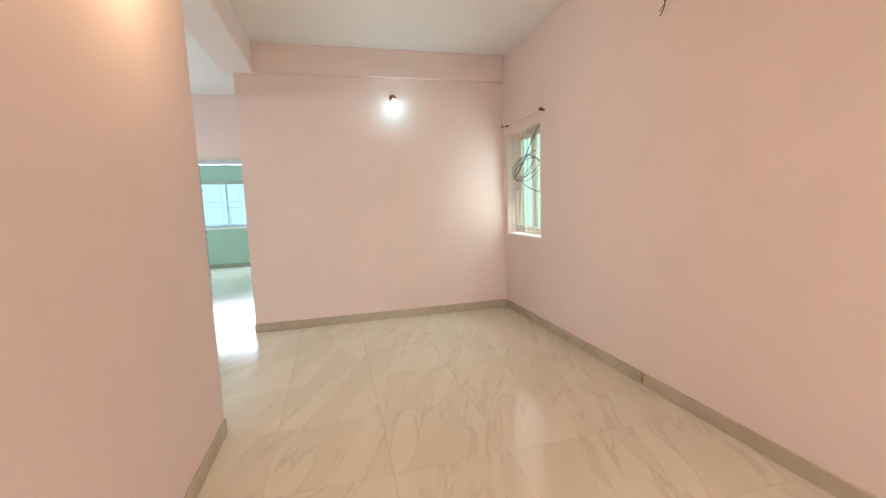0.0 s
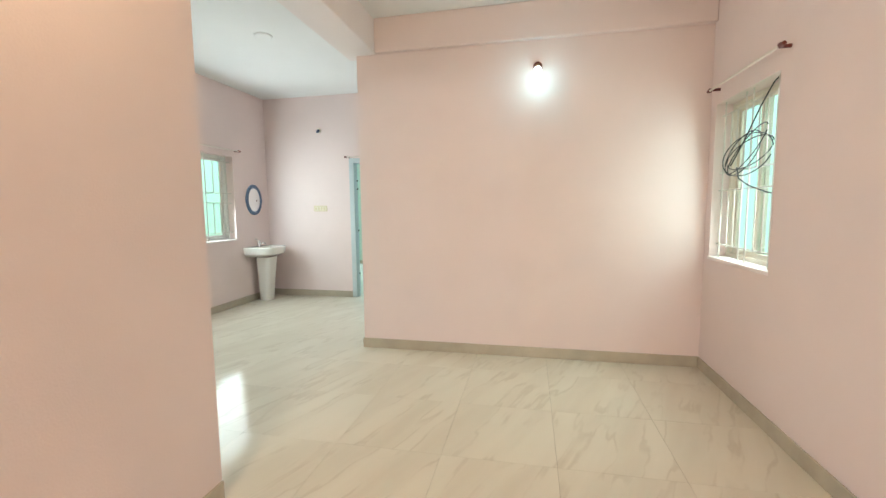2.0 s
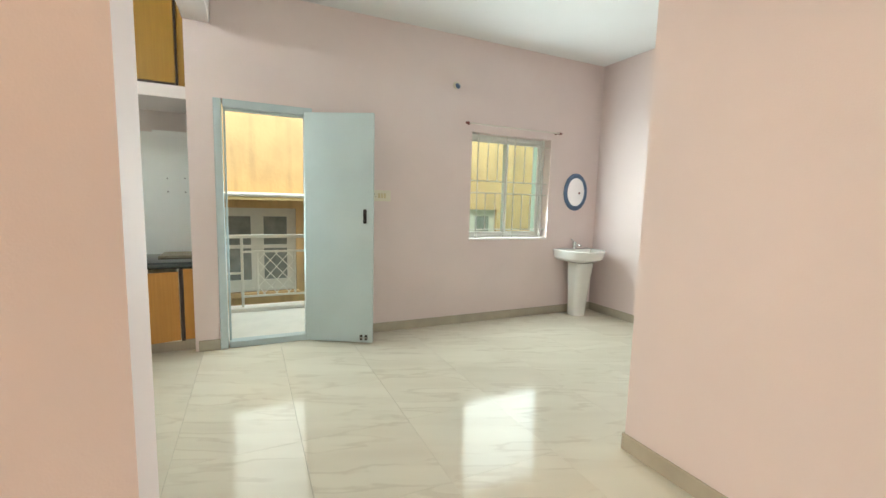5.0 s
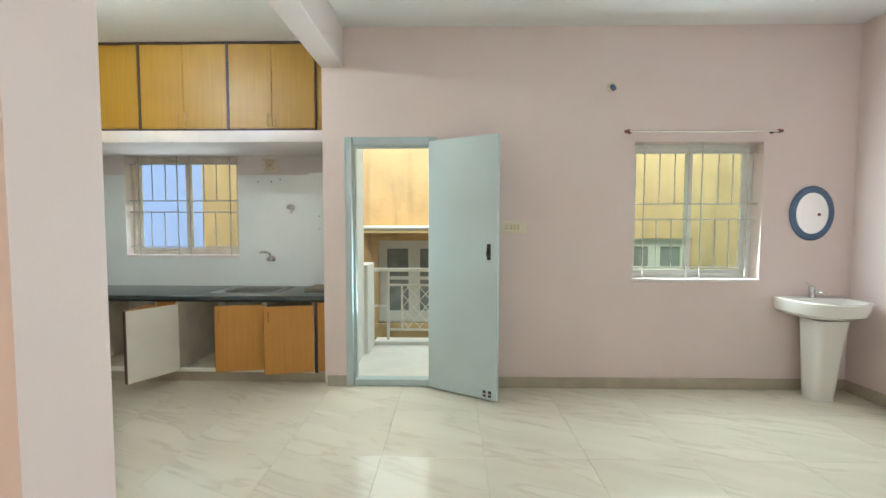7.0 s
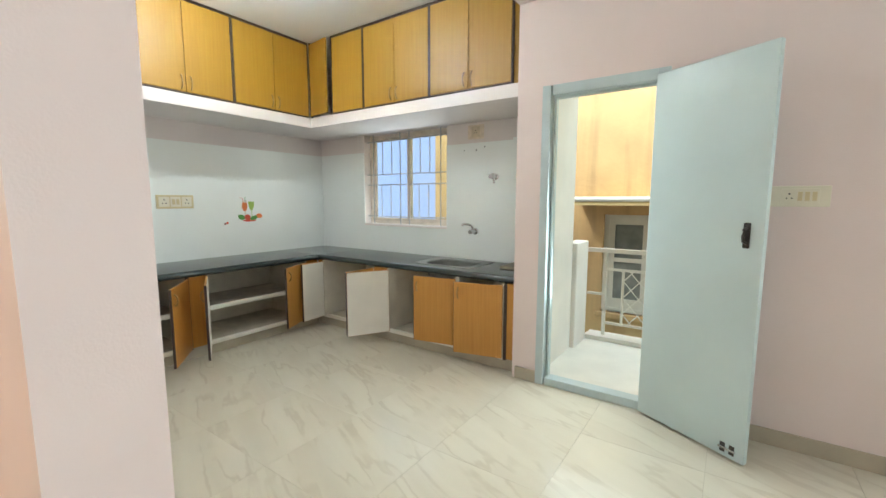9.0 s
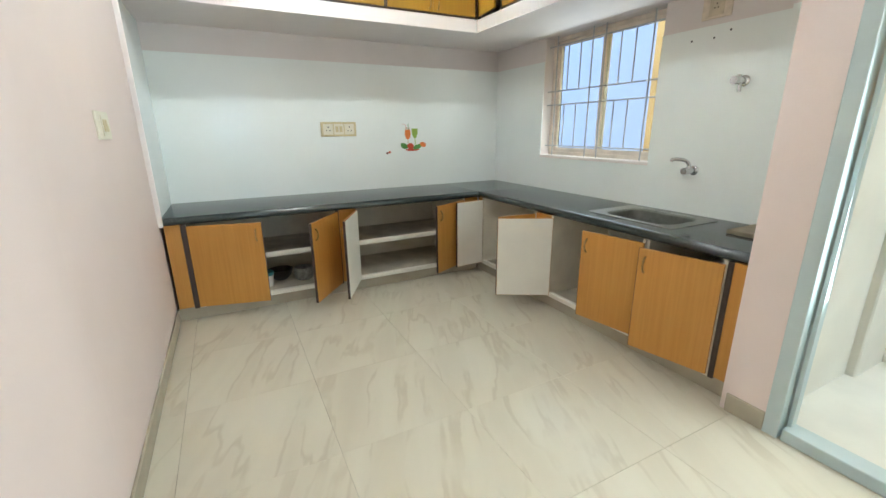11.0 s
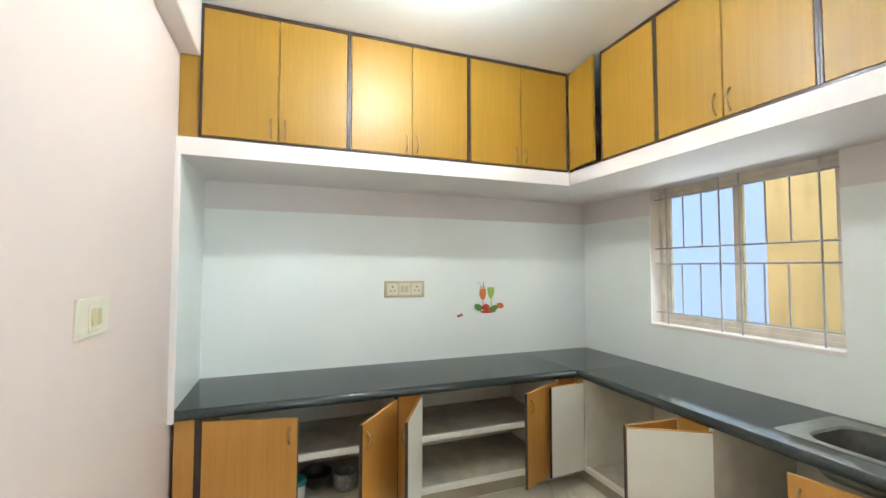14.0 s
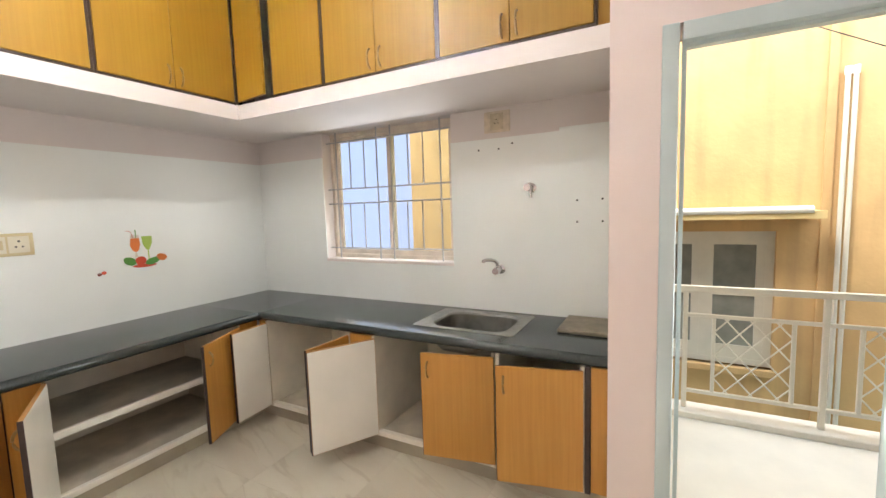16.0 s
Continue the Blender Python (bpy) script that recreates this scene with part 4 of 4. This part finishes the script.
bulb_holder("bulb_holder", WF(4.847, 2.49), "empty bulb holder on the pink wall above the window")
bulb_holder("bulb_holder", wall_frame("y", YN, -1)(-2.15, 2.48), "empty bulb holder on the pink far wall")
bulb_holder("wall_bulb", wall_frame("y", YB, -1)(0.965, 2.48), "lit cool white bulb on the pink wall", BULBGLOW)
bulb_holder("ceiling_bulb", pose(-1.80, 1.12, KCEIL, -90, 0, 0), "lit white bulb in a holder on the kitchen ceiling", BULBKITCHEN, 0)
bulb_holder("wall_bulb", wall_frame("x", -0.455, 1)(1.80, 2.56), "lit warm bulb high on the pink wall", BULBWARM)

# mirror
mir = thing("oval_mirror", "oval mirror in a slate blue plastic frame above the basin", "mirror", m=WF(6.49, 1.47))
bm = bmesh.new()
N = 48
rings = []
for ra, rb, yy in ((0.178, 0.222, 0.0), (0.178, 0.222, 0.012), (0.165, 0.209, 0.022), (0.135, 0.172, 0.020), (0.130, 0.166, 0.012)):
    rings.append([bm.verts.new((ra * math.cos(2 * math.pi * i / N), yy, rb * math.sin(2 * math.pi * i / N))) for i in range(N)])
for a, b in zip(rings, rings[1:]):
    for i in range(N):
        bm.faces.new((a[i], a[(i + 1) % N], b[(i + 1) % N], b[i]))
part("frame", bm, BLUEFRAME, mir, smooth=True)
bm = bmesh.new()
f0 = [bm.verts.new((0.131 * math.cos(2 * math.pi * i / N), 0.013, 0.167 * math.sin(2 * math.pi * i / N))) for i in range(N)]
f1 = [bm.verts.new((v.co.x, 0.009, v.co.z)) for v in f0]
bm.faces.new(f0), bm.faces.new(f1)
for i in range(N):
    bm.faces.new((f0[i], f0[(i + 1) % N], f1[(i + 1) % N], f1[i]))
part("glass", bm, MIRROR, mir, "silvered glass")
part("sticker", rod((-0.055, 0.013, -0.01), (-0.055, 0.0145, -0.01), 0.013, n=14), REDWOOD, mir, "small dark red dot stuck on the glass")

# pedestal basin
BY = 6.47
basin = thing("pedestal_basin", "white ceramic wash basin on a pedestal in the corner", "wash basin", at=(XW, BY, 0))


def dshape(depth, half, n=24, back=0.0, sx=1.0):
    pts = [(back, -half), (back, half)]
    for i in range(n + 1):
        t = math.pi / 2 - math.pi * i / n
        c, s = math.cos(t), math.sin(t)
        pts.append((back + (depth - back) * (0.30 + 0.70 * abs(c) ** 0.75), half * (abs(s) ** 0.9) * (1 if s > 0 else -1)))
    return pts


ring = lambda dep, half, back, z: (dshape(dep, half, back=back), z)
bm, vs = loops([ring(0.25, 0.13, 0.03, 0.640), ring(0.36, 0.215, 0.012, 0.662), ring(0.415, 0.248, 0.005, 0.690), ring(0.435, 0.258, 0.002, 0.735), ring(0.445, 0.265, 0.002, 0.782), ring(0.438, 0.258, 0.004, 0.79),
                ring(0.410, 0.225, 0.11, 0.788), ring(0.395, 0.205, 0.12, 0.765), ring(0.36, 0.165, 0.135, 0.70), ring(0.29, 0.09, 0.17, 0.665)])
bm.faces.new(vs[0][::-1])
bm.faces.new(vs[-1])
part("bowl", bm, CERAMIC, basin, smooth=True)
ped = [(0, 0.088, 0.225, 0.0), (0, 0.088, 0.225, 0.03), (0, 0.100, 0.240, 0.25), (0, 0.115, 0.255, 0.45), (0, 0.130, 0.275, 0.64)]
bm, vs = loops([(rounded_rect(0.075, d + 0.02, -h, h, 0.055), z) for _, h, d, z in ped])
bm.faces.new(vs[0][::-1])
bm.faces.new(vs[-1])
part("pedestal", bm, CERAMIC, basin, smooth=True)
bt = part("tap_body", merge([rod((0.065, 0, 0.785), (0.065, 0, 0.84), 0.024, 0.02, 20), rod((0.065, 0, 0.84), (0.065, 0, 0.875), 0.02, 0.024, 16)]), CHROME, basin, "chrome basin tap", True)
part("tap_spout", sweep([(0.07, 0, 0.825), (0.10, 0.01, 0.84), (0.14, 0.02, 0.84), (0.155, 0.025, 0.825)], 0.010, 12), CHROME, basin, "chrome spout", True)
part("tap_lever", sweep([(0.065, 0, 0.872), (0.045, -0.01, 0.892), (0.02, -0.02, 0.90)], 0.007, 10), CHROME, basin, "chrome lever", True)
part("overflow", rod((0.128, 0, 0.742), (0.136, 0, 0.740), 0.010, n=14), DARKHOLE, basin, "dark overflow hole")

# fruit sticker on the tiles, flat prints
dec = thing("fruit_sticker", "printed sticker of juice glasses, fruit and leaves on the tiles", "sticker", m=wall_frame("y", KS + 0.008, 1)(-2.73, 1.215))


def blob(cx, cz, rx, rz, y, turn=0.0, n=24, top=1.0):
    bm = bmesh.new()
    c, s = math.cos(turn), math.sin(turn)
    lo, hi = [], []
    for i in range(n):
        t = 2 * math.pi * i / n
        u, v = rx * math.cos(t) * (1 + 0.06 * math.sin(3 * t)), rz * math.sin(t) * (top if math.sin(t) > 0 else 1)
        lo.append(bm.verts.new((cx + c * u - s * v, 0.0003, cz + s * u + c * v)))
        hi.append(bm.verts.new((cx + c * u - s * v, y, cz + s * u + c * v)))
    bm.faces.new(lo), bm.faces.new(hi)
    for i in range(n):
        bm.faces.new((lo[i], lo[(i + 1) % n], hi[(i + 1) % n], hi[i]))
    return bm




def printed(outline, y):
    """A flat print from a short outline in the wall's plane."""
    bm = bmesh.new()
    lo = [bm.verts.new((u, 0.0003, v)) for u, v in outline]
    hi = [bm.verts.new((u, y, v)) for u, v in outline]
    bm.faces.new(lo), bm.faces.new(hi)
    for i in range(len(lo)):
        bm.faces.new((lo[i], lo[(i + 1) % len(lo)], hi[(i + 1) % len(hi)], hi[i]))
    return bm


part("orange_glass", printed([(0.064, 0.088), (0.070, 0.040), (0.056, 0.006), (0.036, -0.008), (0.018, 0.008), (0.008, 0.045), (0.012, 0.088)], 0.0012), DECORANGE, dec)
part("glass_rim", printed([(0.064, 0.110), (0.064, 0.089), (0.012, 0.089), (0.012, 0.110)], 0.0011), DECPALE, dec)
part("orange_stem", printed([(0.040, -0.009), (0.046, -0.040), (0.026, -0.040), (0.032, -0.009)], 0.0011), DECPALE, dec)
part("orange_straw", sweep([(0.050, 0.0012, 0.09), (0.058, 0.0012, 0.132), (0.090, 0.0012, 0.140)], 0.0018, 6), DECRED, dec)
part("dark_straw", box((0.028, 0.0003, 0.089), (0.034, 0.0013, 0.145)), DECGREEN, dec)
part("lime_glass", printed([(-0.002, 0.098), (-0.008, 0.045), (-0.024, 0.010), (-0.038, 0.0), (-0.050, 0.012), (-0.066, 0.050), (-0.068, 0.098)], 0.0014), DECLIME, dec)
part("lime_stem", printed([(-0.035, 0.0), (-0.036, -0.075), (-0.043, -0.075), (-0.042, 0.0)], 0.0012), DECLIME, dec)
part("tomato", blob(0.012, -0.068, 0.034, 0.030, 0.0020), DECRED, dec)
part("leaf", blob(0.078, -0.065, 0.040, 0.026, 0.0016, 0.4), DECGREEN, dec)
part("leaf", blob(-0.062, -0.075, 0.050, 0.022, 0.0016, -0.3), DECGREEN, dec)
part("carrot_slice", blob(-0.122, -0.055, 0.034, 0.024, 0.0018, 0.3), DECORANGE, dec)
part("dish_shadow", blob(-0.01, -0.102, 0.075, 0.012, 0.0010), DECRED, dec)
ch = thing("cherry_sticker", "small dark cherry sticker on the tiles", "sticker", m=wall_frame("y", KS + 0.008, 1)(-2.49, 1.095))
part("cherry", blob(-0.010, 0.0, 0.013, 0.011, 0.0012), DECRED, ch)
part("cherry", blob(0.014, -0.008, 0.012, 0.010, 0.0014), REDWOOD, ch)

# drill holes in the tiles
for yy, zz in ((2.232, 1.46), (2.371, 1.464), (2.232, 1.335), (2.372, 1.336), (1.619, 1.802), (1.754, 1.80), (1.843, 1.826)):
    struct("trim_drill_hole", rod((KW + 0.0075, yy, zz), (KW + 0.0095, yy, zz), 0.006, n=10), DARKHOLE, "small drill hole in the wall tiles", "hole")

# things left in the first cabinet
pot = thing("cooking_pot", "grey speckled pot standing inside the open cabinet", "pot", at=(-1.545, -0.06, PL + 0.02))
part("body", lathe([(0.06, 0), (0.075, 0.02), (0.078, 0.085), (0.072, 0.10), (0.066, 0.10), (0.068, 0.03)], 28), PEWTER, pot, smooth=True)
bowl = tagged(obj("black_bowl", shift(lathe([(0.05, 0), (0.085, 0.035), (0.098, 0.085), (0.092, 0.085), (0.07, 0.04)], 28), pose(-1.37, -0.14, PL + 0.02)), BLACKISH, True), "black bowl standing inside the open cabinet", "bowl")
tub = thing("plastic_tub", "teal-lidded plastic tub standing inside the open cabinet", "container", at=(-1.255, -0.02, PL + 0.02))
part("body", lathe([(0.045, 0), (0.052, 0.09)], 24), CERAMIC, tub, smooth=True)
part("lid", lathe([(0.056, 0.09), (0.056, 0.112), (0.05, 0.118)], 24), TEAL, tub, "teal lid", True)

# cable coil on the living room window bars
coil = thing("cable_coil", "loose black cable coil hung on the window bars", "cable", at=(0, 0, 0))
for k, (cy, cz, ra, rb, tilt, off) in enumerate(((4.20, 1.66, 0.33, 0.085, 0.12, 0.0), (4.22, 1.65, 0.36, 0.13, 0.05, 0.012), (4.20, 1.68, 0.30, 0.07, 0.42, 0.022), (4.24, 1.66, 0.27, 0.11, 0.30, 0.03))):
    pts = []
    for i in range(41):
        t = 2 * math.pi * i / 40 * 0.94
        u, v = ra * math.cos(t), rb * math.sin(t)
        pts.append((XE + 0.035 - off * 0.6, cy - (u * math.cos(tilt) - v * math.sin(tilt)) * 0.9, cz + u * math.sin(tilt) + v * math.cos(tilt)))
    part("loop", sweep(pts, 0.0036, 6), CABLE, coil, smooth=True)
part("tail", sweep([(XE + 0.03, 4.42, 1.60), (XE + 0.02, 4.25, 1.72), (XE + 0.02, 4.05, 1.92), (XE + 0.03, 3.93, 2.04), (XE + 0.05, 3.88, 2.075)], 0.0045, 6), CABLE, coil, smooth=True)
part("tail", sweep([(XE + 0.03, 4.33, 1.58), (XE + 0.02, 4.27, 1.50), (XE + 0.025, 4.15, 1.45), (XE + 0.03, 3.95, 1.40), (XE + 0.05, 3.83, 1.38)], 0.0045, 6), CABLE, coil, smooth=True)

# loose wire ends and a cable clip on the east wall
wires = thing("wall_wire", "loose twisted wire ends sticking out of the pink wall", "wire")
part("strand", sweep([(XE, 2.19, 2.53), (XE - 0.02, 2.19, 2.51), (XE - 0.03, 2.20, 2.46), (XE - 0.018, 2.225, 2.43), (XE - 0.02, 2.25, 2.405)], 0.0035, 6), BLACKISH, wires, smooth=True)
part("strand", sweep([(XE, 2.195, 2.53), (XE - 0.025, 2.215, 2.50), (XE - 0.022, 2.21, 2.46), (XE - 0.03, 2.24, 2.425)], 0.003, 6), REDWOOD, wires, smooth=True)
tagged(obj("skirting_clip", box((XE - 0.02, 2.335, 0.02), (XE - 0.012, 2.36, 0.085), 0.003, 1), BRASSY), "small brown clip on the skirting", "clip")

# ---------------------------------------------------------------- balcony and outside
struct("balcony_floor", box((-4.50, 2.63, -0.12), (XW - 0.2, 7.2, 0.0)), BALCFLOOR, "pale balcony floor", "floor")
struct("balcony_sill", box((XW - 0.2, DOOR1[0], -0.12), (XW - 0.085, DOOR1[1], 0.035)), BALCFLOOR, "pale door sill", "trim")
struct("balcony_kerb", box((-4.45, 2.67, 0.0), (-4.27, 7.2, 0.045), 0.006, 1), EXTWHITE, "white painted balcony kerb", "kerb")
struct("balcony_pier", box((-4.28, 2.55, -0.12), (KW - 0.2, 2.672, 0.955), 0.008, 1), EXTWHITE, "cream painted low pier at the balcony corner", "wall")
rail = thing("balcony_railing", "cream painted steel railing with lattice panels", "railing")
RX = -4.35


def bar(a, b, w=0.028, name="rail", parent=rail):
    lo = [min(u, v) - w / 2 for u, v in zip(a, b)]
    hi = [max(u, v) + w / 2 for u, v in zip(a, b)]
    return part(name, box(lo, hi, 0.003, 1), RAILPAINT, parent)


bar((RX, 2.672, 0.862), (RX, 7.18, 0.862), 0.04, "top_rail")
bar((RX, 2.82, 0.685), (RX, 7.18, 0.685), 0.024)
bar((RX, 2.82, 0.165), (RX, 7.18, 0.165), 0.024)
bar((RX, 2.672, 0.44), (RX, 2.81, 0.44), 0.024)
yy = 2.82
while yy < 7.1:
    bar((RX, yy, 0.05), (RX, yy, 0.84), 0.03, "post")
    if yy + 0.6 < 7.1:
        a, b, z0_, z1_ = yy + 0.16, yy + 0.57, 0.18, 0.672
        bar((RX, a, z0_), (RX, a, z1_), 0.022, "upright")
        bar((RX, b, z0_), (RX, b, z1_), 0.022, "upright")
        for k in range(-2, 4):
            for s in (1, -1):
                # lattice bars clipped to the panel
                u0, u1 = a, b
                pts = []
                for u in (u0, u1):
                    pts.append((u, (z0_ + z1_) / 2 + s * (u - (a + b) / 2) * 1.15 + (k - 0.5) * 0.155))
                (ua, za), (ub, zb) = pts
                sl = (zb - za) / (ub - ua)
                if za < z0_:
                    ua, za = ua + (z0_ - za) / sl, z0_
                if za > z1_:
                    ua, za = ua + (z1_ - za) / sl, z1_
                if zb < z0_:
                    ub, zb = ub + (z0_ - zb) / sl, z0_
                if zb > z1_:
                    ub, zb = ub + (z1_ - zb) / sl, z1_
                if ub - ua > 0.03:
                    part("lattice_bar", rod((RX + 0.004 * s, ua, za), (RX + 0.004 * s, ub, zb), 0.005, n=6), RAILPAINT, rail)
    yy += 0.715

# neighbouring house across the lane
BX = -5.6
GZ = -3.3
house = thing("neighbour_house", "ochre plastered house with shuttered windows across the lane", "house", at=(BX, 3, GZ))


def hp(name, bm, material, parent=house, label="", smooth=False):
    return part(name, shift(bm, pose(-BX, -3, -GZ)), material, parent, label, smooth)


holes = [(2.48, 3.53, -0.05, 1.16), (6.0, 7.0, 0.25, 1.20)]
items, y = [], -0.08
for a, b, c, d in holes:
    items += [((BX - 0.2, y, GZ), (BX, a, 5.0)), ((BX - 0.2, a, GZ), (BX, b, c)), ((BX - 0.2, a, d), (BX, b, 5.0))]
    y = b
items.append(((BX - 0.2, y, GZ), (BX, 7.75, 5.0)))
for lo_, hi_ in items:
    hp("wall", box(lo_, hi_), OCHRE)
hp("roof", box((BX - 5, -0.08, 5.0), (BX + 0.1, 7.75, 5.15)), EXTWHITE)
hp("side_wall", boxes([((BX - 5, -0.08, GZ), (BX - 0.2, 0.1, 5.0)), ((BX - 5, 7.57, GZ), (BX - 0.2, 7.75, 5.0)), ((BX - 5, 0.1, GZ), (BX - 4.8, 7.57, 5.0))]), OCHRE)
for a, b, c, d in holes:
    w = hp("window", boxes([((BX - 0.12, a, c), (BX - 0.06, b, c + 0.05)), ((BX - 0.12, a, d - 0.05), (BX - 0.06, b, d)), ((BX - 0.12, a, c + 0.05), (BX - 0.06, a + 0.06, d - 0.05)), ((BX - 0.12, b - 0.06, c + 0.05), (BX - 0.06, b, d - 0.05)), ((BX - 0.12, (a + b) / 2 - 0.02, c + 0.05), (BX - 0.06, (a + b) / 2 + 0.02, d - 0.05))]), ALU, house, "cream painted casement window")
    m_ = (a + b) / 2
    for u0, u1 in ((a + 0.06, m_ - 0.02), (m_ + 0.02, b - 0.06)):
        hp("casement", boxes([((BX - 0.10, u0, c + 0.05), (BX - 0.065, u1, c + 0.17)), ((BX - 0.10, u0, d - 0.12), (BX - 0.065, u1, d - 0.05)), ((BX - 0.10, u0, c + 0.17), (BX - 0.065, u0 + 0.065, d - 0.12)), ((BX - 0.10, u1 - 0.065, c + 0.17), (BX - 0.065, u1, d - 0.12)), ((BX - 0.10, u0 + 0.065, c + (d - c) * 0.52), (BX - 0.065, u1 - 0.065, c + (d - c) * 0.52 + 0.05))]), ALU, w)
        hp("pane", boxes([((BX - 0.09, u0 + 0.06, c + 0.16), (BX - 0.08, u1 - 0.06, d - 0.11))]), DARKGLASS, w, "dusty dark glass")
    hp("sill", box((BX - 0.06, a - 0.05, c - 0.06), (BX + 0.05, b + 0.03, c), 0.004, 1), OCHRE, w)
hp("sunshade", boxes([((BX, 2.2, 1.275), (BX + 0.32, 3.76, 1.335))]), OCHREPALE, house, "pale concrete sunshade over the window")
hp("shade_lip", rod((BX + 0.31, 2.2, 1.345), (BX + 0.31, 3.68, 1.345), 0.030, n=12), EXTWHITE, house)
for yp, r in ((3.905, 0.017), (3.952, 0.017)):
    hp("drain_pipe", rod((BX + 0.05, yp, GZ), (BX + 0.05, yp, 2.38), r, n=12), ALU, house, "cream plastic drain pipe", True)
    hp("pipe_cap", rod((BX + 0.05, yp, 2.36), (BX + 0.05, yp, 2.42), r * 1.35, n=12), EXTWHITE, house, "white pipe cap", True)
hp("pilaster", box((BX, 3.80, GZ), (BX + 0.02, 3.86, 5.0)), OCHRE, house)
line = tagged(obj("overhead_wire", sweep([(-5.2, 3.0, 2.95), (-5.2, 3.6, 2.66), (-5.2, 4.0, 2.43), (-5.3, 4.6, 2.10), (BX, 5.4, 1.75)], 0.004, 6), CABLE), "thin overhead wire in the lane", "wire")
# flat panel with its own glow, in place of the kitchen window's view
struct("backdrop_south", box((-6.4, -8.0, GZ), (-6.3, -0.15, 6)), glow("glowing_pale_blue_panel", (0.32, 0.40, 0.70), 0.16), "glowing flat panel in place of the pale blue view beyond the kitchen window", "backdrop")
struct("ground", box((-400, -400, GZ - 0.5), (400, 400, GZ)), EARTH, "dusty ground of the lane", "ground")
# more self-glowing panels; their emission supplies the brightness of the views outside
struct("backdrop", box((-8, 14.0, GZ), (6, 14.1, 6)), glow("glowing_blue_panel", (0.42, 0.62, 0.90), 0.6), "glowing flat panel in place of the blue view beyond the bedroom window", "backdrop")
struct("backdrop_lane", box((-9.0, 8.2, GZ), (-5.9, 8.3, 6)), glow("glowing_teal_panel", (0.52, 0.64, 0.60), 0.22), "glowing flat panel in place of the teal view at the end of the lane", "backdrop")
struct("backdrop_lane_end", box((-5.9, 8.3, GZ), (-5.8, 15, 6)), glow("glowing_green_panel", (0.55, 0.80, 0.62), 0.24), "glowing flat panel in place of the pale green view beyond the lane", "backdrop")
# east panel also added tall enough to keep sun off the living room window
struct("backdrop_east", box((4.6, 1.0, GZ), (4.7, 24.0, 6.8)), glow("glowing_mint_panel", (0.66, 0.90, 0.72), 0.40), "glowing flat panel in place of the mint view beyond the living room window", "backdrop")

# ---------------------------------------------------------------- floor tiles, one by one
T, X0, Y0 = 0.606, -1.360, 1.927
struct("floor", boxes([((KW, YS, -0.12), (XE, YN + 0.2, -0.006)), ((-3.4, YN + 0.2, -0.12), (1.0, 10.4, -0.006))]), GROUT, "floor bed under polished marble tiles", "floor")
floor_ob = bpy.data.objects["floor"]
g = 0.0007
bm = box((-T / 2 + g, -T / 2 + g, -0.008), (T / 2 - g, T / 2 - g, 0.0))
tile_me = bpy.data.meshes.new("floor_tile")
bm.to_mesh(tile_me)
bm.free()
tile_me.materials.append(FLOOR)
ROOMS = [(-0.455, XE, YS, YB), (XW, -0.455, 2.4, YN), (FX, KE, 0.13, 2.5), (-2.9, 0.2, YN, 10.4)]
for i in range(-6, 8):
    for j in range(-8, 16):
        cx, cy = X0 + (i + 0.5) * T, Y0 + (j + 0.5) * T
        if any(a - T / 2 < cx < b + T / 2 and c - T / 2 < cy < d + T / 2 for a, b, c, d in ROOMS):
            t = new("tile", tile_me)
            t.parent = floor_ob
            t.location = (cx, cy, 0)
